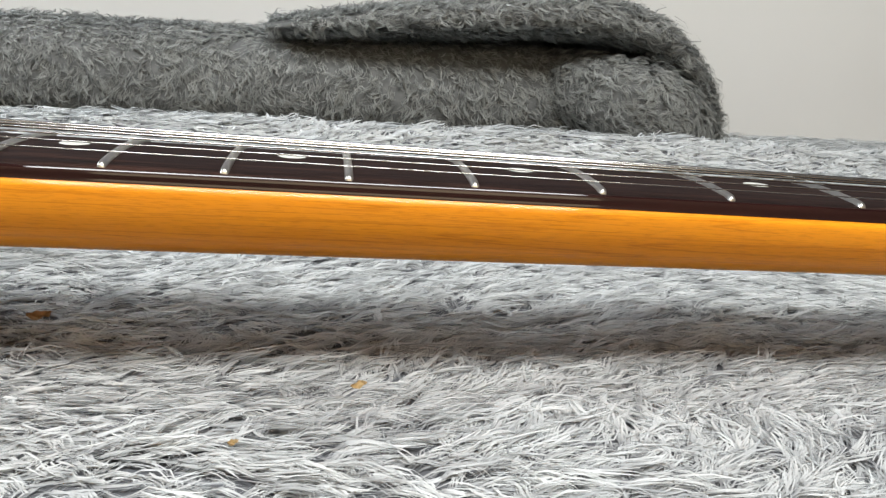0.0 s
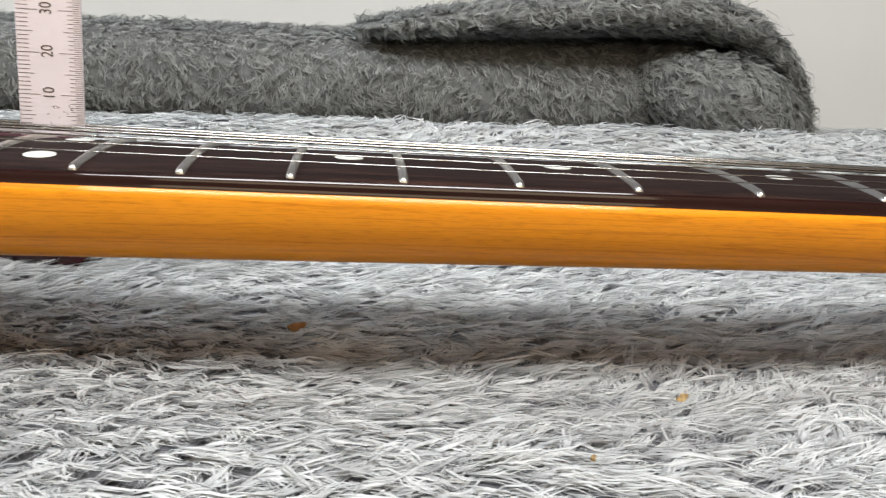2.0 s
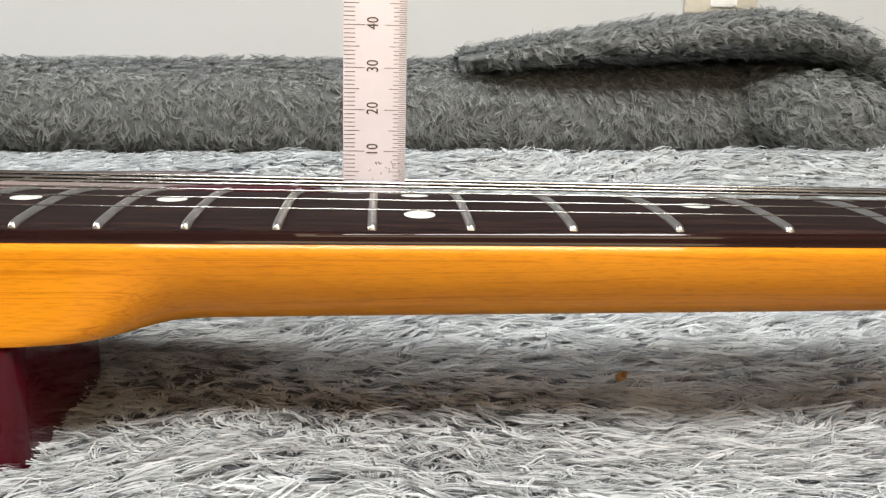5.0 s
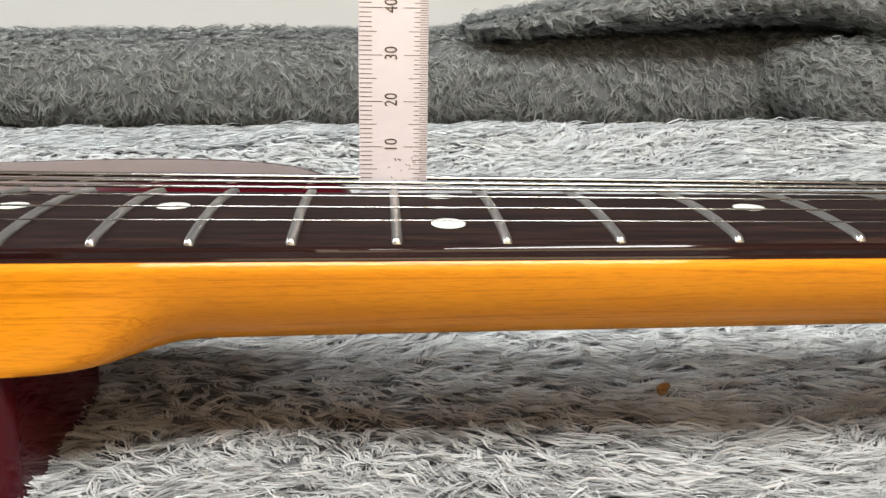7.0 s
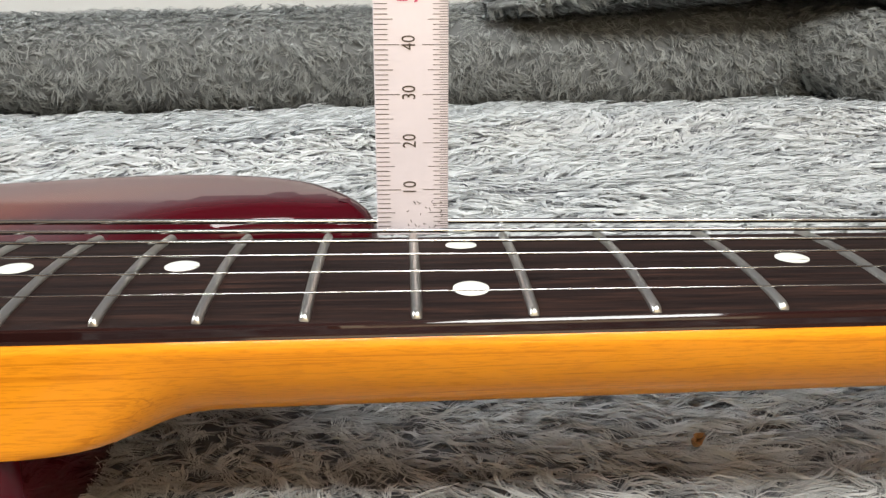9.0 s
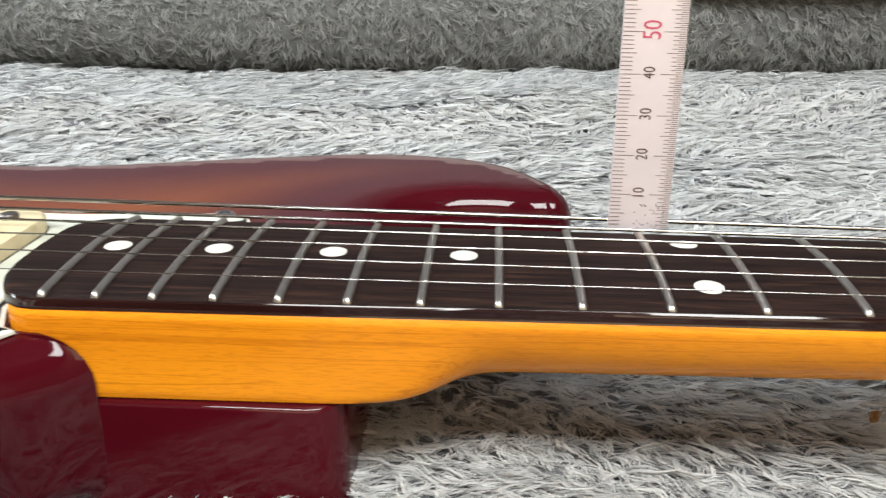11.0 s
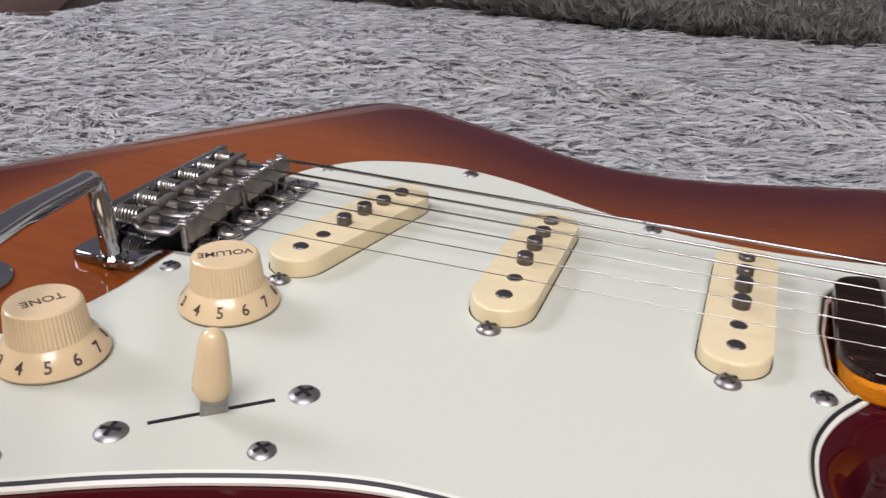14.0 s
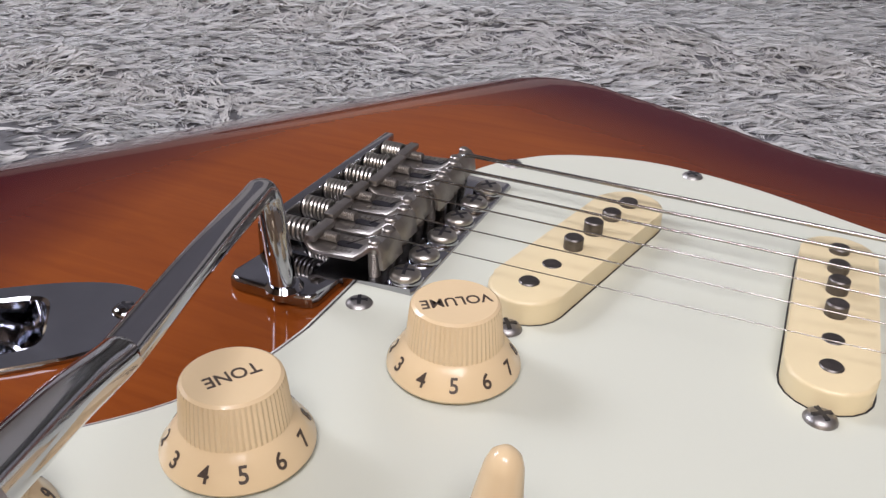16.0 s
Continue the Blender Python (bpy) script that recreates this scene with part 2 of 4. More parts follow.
# ---------------------------------------------------------------- the room
def slab(name, lo, hi, material):
    bm = bmesh.new()
    box(bm, lo, hi)
    me = bpy.data.meshes.new(name)
    bm.to_mesh(me)
    bm.free()
    me.materials.append(material)
    ob = new(name, me)
    ob["kind"] = "structure"
    return ob


slab("wall_north", (-2.0, 1.02, -0.55), (2.4, 1.12, 0.262), WALL)
# Added dark upper wall, so that lacquer and chrome reflect a darker room.
slab("wall_north_upper", (-2.0, 1.023, 0.262), (2.4, 1.12, 2.1), plain("wall_slate_for_reflections", (0.20, 0.205, 0.23), 0.8, 0.0, 0.03, 3, 0.1))
slab("wall_south", (-2.0, -1.8, -0.55), (2.4, -1.7, 2.1), WALL_PINK)
WALL_SIDE = plain("wall_paint_beige", (0.40, 0.33, 0.26), 0.8, 0.0, 0.03, 3, 0.1)
slab("wall_west", (-2.1, -1.8, -0.55), (-2.0, 1.12, 2.1), WALL_SIDE)
slab("wall_east", (2.4, -1.8, -0.55), (2.5, 1.12, 2.1), WALL_SIDE)
slab("ceiling", (-2.1, -1.8, 2.1), (2.5, 1.12, 2.2), plain("ceiling_paint", (0.24, 0.22, 0.21), 0.9, 0.0, 0.03, 3))
slab("floor", (-2.1, -1.8, -0.65), (2.5, 1.12, -0.55), DARKWOOD)

slab("platform", (-0.455, -0.41, -0.55), (1.14, 0.79, -0.009), DARKWOOD)

# ---------------------------------------------------------------- the blanket
rng = np.random.default_rng(7)


def smooth01(v):
    v = np.clip(v, 0, 1)
    return v * v * (3 - 2 * v)


def wavy(x, y, f, seed):
    r = np.random.default_rng(seed)
    out = np.zeros_like(x)
    for _ in range(7):
        a, k, p = r.uniform(0, 2 * np.pi), f * r.uniform(0.5, 1.7), r.uniform(0, 2 * np.pi)
        out = out + np.sin(k * (x * np.cos(a) + y * np.sin(a)) + p)
    return out / 7


def ground(x, y):
    """Height of the blanket's backing: lower under the guitar, raised in front of the neck and behind it."""
    h = 0.0045 + 0.004 * wavy(x, y, 22, 3) + 0.0025 * wavy(x, y, 60, 4)
    h = h + 0.005 * smooth01((-0.005 - y) / 0.05) * smooth01((x - 0.22) / 0.06)
    h = h + 0.015 * np.exp(-((y - 0.37 - 0.1 * (x - 0.1)) / 0.042) ** 2)
    h = h + 0.010 * smooth01((y - 0.12) / 0.3) * smooth01((x - 0.1) / 0.5)
    body = smooth01((0.235 - x) / 0.05) * smooth01((0.185 - np.abs(y)) / 0.03)
    h = h * (1 - body) - 0.004 * body
    return h


def sheet(name, xs, ys, f, material, parent=None):
    gx, gy = np.meshgrid(xs, ys)
    gz = f(gx, gy)
    w, hgt = len(xs), len(ys)
    verts = np.stack([gx, gy, gz], -1).reshape(-1, 3)
    faces = [(j * w + i, j * w + i + 1, (j + 1) * w + i + 1, (j + 1) * w + i) for j in range(hgt - 1) for i in range(w - 1)]
    return mesh(name, verts.tolist(), faces, material, parent)


BX0, BX1, BY0, BY1 = -0.465, 1.15, -0.42, 0.80


def triangles(ob):
    me = ob.data
    me.calc_loop_triangles()
    co = np.empty(len(me.vertices) * 3)
    me.vertices.foreach_get("co", co)
    idx = np.empty(len(me.loop_triangles) * 3, dtype=int)
    me.loop_triangles.foreach_get("vertices", idx)
    return co.reshape(-1, 3)[idx.reshape(-1, 3)]


def scatter(ob, spacing, keep=None):
    """Random points with normals on a mesh, about one for each spacing squared."""
    tri = triangles(ob)
    if keep is not None:
        c = tri.mean(1)
        tri = tri[keep(c[:, 0], c[:, 1], c[:, 2])]
    n = np.cross(tri[:, 1] - tri[:, 0], tri[:, 2] - tri[:, 0])
    size = np.linalg.norm(n, axis=1)
    count = rng.poisson(size / 2 / spacing ** 2)
    tri, nor = np.repeat(tri, count, 0), np.repeat(n / size[:, None], count, 0)
    a, b = rng.random(len(tri)), rng.random(len(tri))
    flip = a + b > 1
    a[flip], b[flip] = 1 - a[flip], 1 - b[flip]
    return tri[:, 0] + a[:, None] * (tri[:, 1] - tri[:, 0]) + b[:, None] * (tri[:, 2] - tri[:, 0]), nor


def unit(v):
    return v / np.maximum(np.linalg.norm(v, axis=-1, keepdims=True), 1e-9)


def hair(name, P, N, D, length, width, lift, bend, lock, material, parent, fine=False):
    """Curved tapering locks of fleece at P, lying along D, as one mesh."""
    n = len(P)
    D = unit(D - N * (D * N).sum(1, keepdims=True))
    S = np.cross(N, D)
    L = length[:, None] * rng.uniform(0.7, 1.15, n)[:, None]
    W = width * rng.uniform(0.5, 1.4, n)[:, None]
    up = lift * ((0.25 + 1.5 * lock[0]) * rng.uniform(0.85, 1.15, n))[:, None]
    soft = unit(N + S * (rng.normal(0, 0.07, n) + 0.5 * (lock[1] - 0.5))[:, None] + D * (rng.normal(0, 0.06, n) + 0.4 * (lock[0] - 0.5))[:, None])
    bend = (bend + rng.normal(0, 0.05, n))[:, None]
    twist = rng.uniform(-0.9, 0.9, n)[:, None]
    side = unit(S * np.cos(twist) + N * np.sin(twist))
    curl = (0.16 * wavy(P[:, 0], P[:, 1], 900, 41) + 0.30 * (lock[0] - 0.5))[:, None]
    if fine:
        stations = ((0.0, 0.8), (0.28, 1.0), (0.55, 0.9), (0.80, 0.6))
    else:
        stations = ((0.0, 0.7), (0.33, 1.0), (0.68, 0.75))
    m, k = len(stations), 2 * len(stations) + 1
    rows = []
    for s, w in stations:
        c = P + L * (D * s + N * up * (1.9 * s - 1.25 * s * s) + S * (bend * 4 * s * (1 - s) + curl * math.sin(2 * math.pi * s)))
        rows += [c - side * W * w / 2, c + side * W * w / 2]
    rows.append(P + L * (D + N * up * 0.6))
    verts = np.stack(rows, 1).reshape(-1, 3)
    corner = []
    for q in range(m - 1):
        corner += [2 * q + 1, 2 * q, 2 * q + 2, 2 * q + 3]
    corner += [2 * m - 1, 2 * m - 2, 2 * m]
    loops = ((np.arange(n) * k)[:, None] + np.array([corner])).reshape(-1)
    me = bpy.data.meshes.new(name)
    me.vertices.add(len(verts))
    me.vertices.foreach_set("co", verts.reshape(-1))
    me.loops.add(len(loops))
    me.loops.foreach_set("vertex_index", loops)
    me.polygons.add(m * n)
    me.polygons.foreach_set("loop_start", (np.arange(n)[:, None] * len(corner) + np.arange(m) * 4).reshape(-1))
    me.polygons.foreach_set("use_smooth", [True] * (m * n))
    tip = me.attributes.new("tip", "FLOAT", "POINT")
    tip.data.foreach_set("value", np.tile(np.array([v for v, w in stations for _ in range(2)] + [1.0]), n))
    grey = me.attributes.new("lock", "FLOAT", "POINT")
    grey.data.foreach_set("value", np.repeat(lock[2], k))
    me.update(calc_edges=True)
    me.normals_split_custom_set_from_vertices(np.repeat(soft, k, 0))
    me.materials.append(material)
    ob = new(name, me)
    ob.parent = parent
    ob["kind"] = "stuff"
    return ob


def bundles(ob, spacing, keep, flow, length, radius, strands, stray=0.06, wild=0.45, sway=0.5):
    """Wisps of fleece: strands that start round one root and run together to one tip. Returns what hair() takes."""
    C, N = scatter(ob, spacing, keep)
    n = len(C)
    flow = np.broadcast_to(np.array(flow, float), C.shape)
    T = unit(flow - N * (flow * N).sum(1, keepdims=True))
    S = np.cross(N, T)
    u, v = C[:, 0], C[:, 1] + C[:, 2]
    a = sway * (1.3 * wavy(u, v, 24, 11) + 1.6 * wavy(u, v, 75, 12) + 1.0 * wavy(u, v, 220, 13)) + rng.normal(0, wild, n)
    T = T * np.cos(a)[:, None] + S * np.sin(a)[:, None]
    S = np.cross(N, T)
    far = length * np.clip(rng.lognormal(0, 0.28, n), 0.5, 1.5)
    size = radius * rng.uniform(0.45, 1.35, n)
    lock = rng.random((3, n))
    bend = rng.normal(0, 0.26, n)
    pick = np.repeat(np.arange(n), strands)
    m = len(pick)
    out, turn = np.sqrt(rng.random(m)) * size[pick], rng.uniform(0, 2 * np.pi, m)
    loose = rng.random(m) < stray
    P = C[pick] + T[pick] * (1.6 * out * np.cos(turn))[:, None] + S[pick] * (out * np.sin(turn))[:, None]
    end = C[pick] + T[pick] * (far[pick] * rng.uniform(0.8, 1.08, m))[:, None] + S[pick] * (rng.normal(0, 1, m) * np.where(loose, 1.4, 0.14) * size[pick])[:, None]
    D = end - P
    L = np.linalg.norm(D, axis=1)
    return P, N[pick], D / L[:, None], L, bend[pick], tuple(lock[:, pick])


blanket = tagged(new("blanket"), "long-haired pale grey fleece blanket spread under the guitar", "blanket")
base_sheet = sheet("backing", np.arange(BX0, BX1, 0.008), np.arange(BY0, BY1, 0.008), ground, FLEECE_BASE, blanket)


def off_body(x, y):
    return ~((x > -0.14) & (x < 0.175) & (np.abs(y) < 0.105))


NEAR_X, NEAR_Y = (0.17, 0.74), (-0.115, 0.11)
P, N, D, L, B, K = bundles(base_sheet, 0.0026, lambda x, y, z: (x > NEAR_X[0]) & (x < NEAR_X[1]) & (y > NEAR_Y[0]) & (y < NEAR_Y[1]) & ~((x < 0.19) & (np.abs(y) < 0.02)), (1, 0.03, 0), 0.0104, 0.00120, 9, 0.06, 0.5, 0.75)
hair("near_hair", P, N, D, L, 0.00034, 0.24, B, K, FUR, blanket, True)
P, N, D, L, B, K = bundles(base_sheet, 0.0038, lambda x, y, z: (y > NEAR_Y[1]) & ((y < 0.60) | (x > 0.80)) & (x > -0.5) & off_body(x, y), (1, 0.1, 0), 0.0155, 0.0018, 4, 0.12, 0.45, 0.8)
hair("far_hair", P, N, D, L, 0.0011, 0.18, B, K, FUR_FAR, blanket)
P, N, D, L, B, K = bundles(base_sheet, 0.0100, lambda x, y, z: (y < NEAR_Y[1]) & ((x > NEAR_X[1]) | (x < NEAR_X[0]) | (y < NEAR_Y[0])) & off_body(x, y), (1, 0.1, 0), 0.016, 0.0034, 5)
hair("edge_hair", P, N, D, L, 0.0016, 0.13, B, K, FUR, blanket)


def bolster(name, centre, ry, rz, n=26):
    """A soft roll along points of a line with half-depths and half-heights."""
    verts, faces = [], []
    for c, a, b in zip(centre, ry, rz):
        for k in range(n):
            t = 2 * math.pi * k / n
            cs, sn = math.cos(t), math.sin(t)
            verts.append((c[0], c[1] + a * math.copysign(abs(cs) ** 0.8, cs), c[2] + b * math.copysign(abs(sn) ** 0.8, sn)))
    m = len(centre)
    for i in range(m - 1):
        for k in range(n):
            faces.append((i * n + k, i * n + (k + 1) % n, (i + 1) * n + (k + 1) % n, (i + 1) * n + k))
    return verts, faces


roll = tagged(new("rolled_blanket"), "grey fleece blanket rolled up with a fold lying on top", "blanket")
ends = [0, 0.03, 0.06, 0.12] + [0.12 + 0.05 * i for i in range(1, 26)] + [1.40, 1.42, 1.435, 1.448, 1.454]
cl = [(-0.62 + e, 0.682 + 0.006 * math.sin(9 * e), 0.040 + 0.030 * max(0, e - 0.95)) for e in ends]
shape = [min(1, math.sqrt(max(0.0, 1 - max(0, (0.10 - e) / 0.10) ** 2)) if e < 0.1 else (math.sqrt(max(0.0, 1 - ((e - 1.37) / 0.085) ** 2)) if e > 1.37 else 1)) for e in ends]
v, f = bolster("roll", cl, [0.085 * s + 0.002 for s in shape], [(0.046 + 0.004 * math.sin(7 * e + 1) + 0.032 * max(0, e - 1.0)) * s + 0.002 for s, e in zip(shape, ends)])
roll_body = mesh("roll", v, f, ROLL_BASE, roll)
P, N, D, L, B, K = bundles(roll_body, 0.0044, lambda x, y, z: (y < 0.69) & (x > -0.50), (0.25, -0.35, -0.8), 0.0110, 0.0028, 5, 0.3, 0.55, 0.8)
hair("roll_hair", P, N, D, L, 0.0008, 0.36, B, K, FUR_SHADED, roll)
fold_line = spline([(0.395, 0.635, 0.094), (0.46, 0.622, 0.103), (0.55, 0.612, 0.114), (0.66, 0.606, 0.124), (0.73, 0.610, 0.117), (0.775, 0.615, 0.094), (0.805, 0.620, 0.060), (0.822, 0.622, 0.016)], 5)
n = len(fold_line)
v, f = bolster("fold", fold_line, [0.030 + 0.030 * math.sin(math.pi * (0.1 + 0.75 * i / n)) for i in range(n)], [0.003 + 0.015 * math.sin(math.pi * min(0.6, 0.03 + 0.8 * i / n)) for i in range(n)])
fold_body = mesh("fold", v, f, ROLL_BASE, roll)
P, N, D, L, B, K = bundles(fold_body, 0.0038, lambda x, y, z: y < 0.69, (0.5, -0.4, -0.4), 0.0110, 0.0027, 6, 0.3, 0.6, 0.8)
hair("fold_hair", P, N, D, L, 0.0007, 0.42, B, K, FUR_SHADED, roll)

lobe_line = spline([(0.640, 0.640, 0.066), (0.665, 0.612, 0.062), (0.70, 0.588, 0.055), (0.745, 0.578, 0.045), (0.775, 0.582, 0.036), (0.80, 0.590, 0.027), (0.818, 0.60, 0.020)], 4)
n = len(lobe_line)
v, f = bolster("lobe", lobe_line, [0.010 + 0.030 * math.sin(math.pi * (0.08 + 0.84 * i / (n - 1))) ** 0.6 for i in range(n)], [(0.006 + 0.036 * math.sin(math.pi * (0.04 + 0.80 * i / (n - 1))) ** 0.7) for i in range(n)])
lobe_body = mesh("rolled_end", v, f, ROLL_BASE, roll)
P, N, D, L, B, K = bundles(lobe_body, 0.0038, lambda x, y, z: y < 0.63, (0.4, -0.2, -0.7), 0.0110, 0.0027, 6, 0.3, 0.55, 0.8)
hair("end_hair", P, N, D, L, 0.0007, 0.42, B, K, FUR_SHADED, roll)

# ---------------------------------------------------------------- the guitar
guitar = tagged(new("electric_guitar"), "sienna sunburst solid-body electric guitar lying on its back on the blanket", "guitar")

# body outline in mm, from the treble side of the neck round the body to the bass side
CURVE = [(203, -29), (196, -35), (188, -43), (184.5, -54), (187, -66), (194, -78), (206, -92), (222, -105), (235, -121), (230, -137), (205, -143),
         (168, -136), (130, -122), (98, -117), (62, -126), (20, -146), (-30, -160), (-80, -158), (-125, -135), (-155, -90), (-166, -35), (-164, 22),
         (-152, 75), (-125, 120), (-85, 152), (-40, 166), (-5, 164), (24, 153), (57, 138), (88, 121), (114, 114.5), (140, 117), (165, 124), (200, 135),
         (240, 144), (272, 141), (294, 130), (308, 112), (314, 97), (312, 87), (304, 84.5), (290, 87), (277, 86.5), (264, 82), (254, 73), (249, 62), (247, 48), (246, 36), (246, 29)]
POCKET = [(220, 28.9), (190, 28.9), (184, 26), (180.5, 18), (179.5, 0), (180.5, -18), (184, -26), (188, -28.9)]


def forearm(x, y):
    """How far the forearm contour lowers the top."""
    d = (-(x + 0.092) * 0.834 + (y - 0.049) * 0.551)
    return 0.34 * (math.sqrt(d * d + 0.012 ** 2) + d) / 2 - 0.0006 if d > -0.03 else 0.0


JACK = pose(-0.0671, -0.0790, BODY_TOP, 0, 0, 40)


def build_body():
    outer = [Vector((p.x * MM, p.y * MM, 0)) for p in spline(CURVE, 7)]
    pocket = [Vector((x * MM, y * MM, 0)) for x, y in POCKET]
    n = len(outer)
    normal = []
    for i in range(n):
        t = (outer[min(i + 1, n - 1)] - outer[max(i - 1, 0)]).normalized()
        normal.append(Vector((-t.y, t.x, 0)))
    normal[0] = normal[-1] = Vector((1, 0, 0))
    for i in range(1, 7):
        k = i / 7
        normal[i] = (normal[0] * (1 - k) + normal[i] * k).normalized()
    mid = Vector((0.0, 0, 0))
    sign = 1 if (outer[n // 2] - mid).dot(normal[n // 2]) > 0 else -1
    out = [nv * sign if 7 <= i < n - 1 else nv for i, nv in enumerate(normal)]
    if sign < 0:
        for i in range(1, 7):
            k = i / 7
            t = (outer[i + 1] - outer[i - 1]).normalized()
            out[i] = (Vector((1, 0, 0)) * (1 - k) + Vector((t.y, -t.x, 0)) * k).normalized()
    r = 0.0115
    rings = []
    levels = [(r, BODY_LOW), (r * 0.4, BODY_LOW + r * 0.2), (r * 0.08, BODY_LOW + r * 0.6), (0, BODY_LOW + r)]
    for a in (0, 15, 30, 45, 60, 75, 90):
        levels.append((r * (1 - math.cos(radians(a))), BODY_TOP - r + r * math.sin(radians(a))))
    for inset, z in levels:
        ring = []
        for p, o in zip(outer, out):
            q = p - o * inset
            top = z > 0.02
            ring.append((q.x, q.y, z - (forearm(q.x, q.y) if top else 0)))
        for p in pocket:
            ring.append((p.x, p.y, z))
        rings.append(ring)
    verts = [v for ring in rings for v in ring]
    m = len(rings[0])
    faces = []
    for k in range(len(rings) - 1):
        for i in range(m):
            j = (i + 1) % m
            faces.append((k * m + i, k * m + j, (k + 1) * m + j, (k + 1) * m + i))
    faces.append(tuple(reversed(range(m))))
    # the top, filled with a fine net
    loop = [Vector((x, y)) for x, y, z in rings[-1]]
    arr = np.array([(v.x, v.y) for v in loop])

    def inside(x, y):
        a, b = arr, np.roll(arr, -1, 0)
        c = ((a[:, 1] > y) != (b[:, 1] > y)) & (x < (b[:, 0] - a[:, 0]) * (y - a[:, 1]) / (b[:, 1] - a[:, 1] + 1e-12) + a[:, 0])
        return c.sum() % 2 == 1

    grid = []
    for i in range(-28, 54):
        for j in range(-28, 29):
            x, y = i * 0.006 + (j % 2) * 0.003, j * 0.006
            if inside(x, y) and np.hypot(arr[:, 0] - x, arr[:, 1] - y).min() > 0.0035:
                u = JACK.inverted() @ Vector((x, y, BODY_TOP))
                if (u.x / 0.019) ** 4 + (u.y / 0.016) ** 4 > 1:
                    grid.append(Vector((x, y)))
    # opening under the jack plate
    hole = []
    for k in range(24):
        c, d = math.cos(2 * math.pi * k / 24), math.sin(2 * math.pi * k / 24)
        v = JACK @ Vector((-0.002 + 0.0150 * math.copysign(abs(c) ** 0.5, c), 0.0127 * math.copysign(abs(d) ** 0.5, d), 0))
        hole.append(Vector((v.x, v.y)))
    vs, _, fs, orig, _, _ = delaunay_2d_cdt(loop + hole + grid, [(i, (i + 1) % m) for i in range(m)] + [(m + i, m + (i + 1) % 24) for i in range(24)], [], 1, 1e-6)
    first = (len(rings) - 1) * m
    index = []
    for k, v in enumerate(vs):
        o = [i for i in orig[k] if i < m]
        if o:
            index.append(first + o[0])
        else:
            index.append(len(verts))
            verts.append((v.x, v.y, BODY_TOP - forearm(v.x, v.y)))
    for face in fs:
        c = sum((vs[i] for i in face), Vector((0, 0))) / len(face)
        u = JACK.inverted() @ Vector((c.x, c.y, BODY_TOP))
        if (abs(u.x + 0.002) / 0.0148) ** 4 + (abs(u.y) / 0.0125) ** 4 > 1:
            faces.append(tuple(index[i] for i in face))
    ob = mesh("body", verts, faces, BURST, guitar, True, "sunburst body, amber centre shading to dark red rim")
    edge = np.array([(p.x, p.y) for p in outer])
    co = np.array(verts)
    rim = np.array([np.hypot(edge[:, 0] - x, edge[:, 1] - y).min() for x, y, z in co])
    rim *= 1 - 0.38 * smooth01((-0.045 - co[:, 0]) / 0.07)
    rim[co[:, 2] < 0.033] = 0.0
    at = ob.data.attributes.new("rim", "FLOAT", "POINT")
    at.data.foreach_set("value", rim)
    bm = bmesh.new()
    bm.from_mesh(ob.data)
    bmesh.ops.recalc_face_normals(bm, faces=bm.faces)
    for e in bm.edges:
        if len(e.link_faces) == 2 and e.calc_face_angle(0) > radians(50):
            e.smooth = False
    bm.to_mesh(ob.data)
    bm.free()
    return ob


body = build_body()
flat = body.modifiers.new("even_shading", "WEIGHTED_NORMAL")
flat.keep_sharp, flat.weight = True, 80
bm = bmesh.new()
ledge = [(178, -29), (248, -29)] + [(248 + 8 * math.sin(radians(a)), -21 - 8 * math.cos(radians(a))) for a in (25, 50, 75, 90)] + [(256, 21)] + \
        [(248 + 8 * math.sin(radians(a)), 21 + 8 * math.cos(radians(a))) for a in (75, 50, 25, 0)] + [(178, 29)]
prism(bm, [(x * MM, y * MM) for x, y in ledge], BODY_LOW, 0.0304, 0.0012, 3)
part("neck_ledge", bm, BURST, guitar, "dark red lacquered ledge under the neck heel")


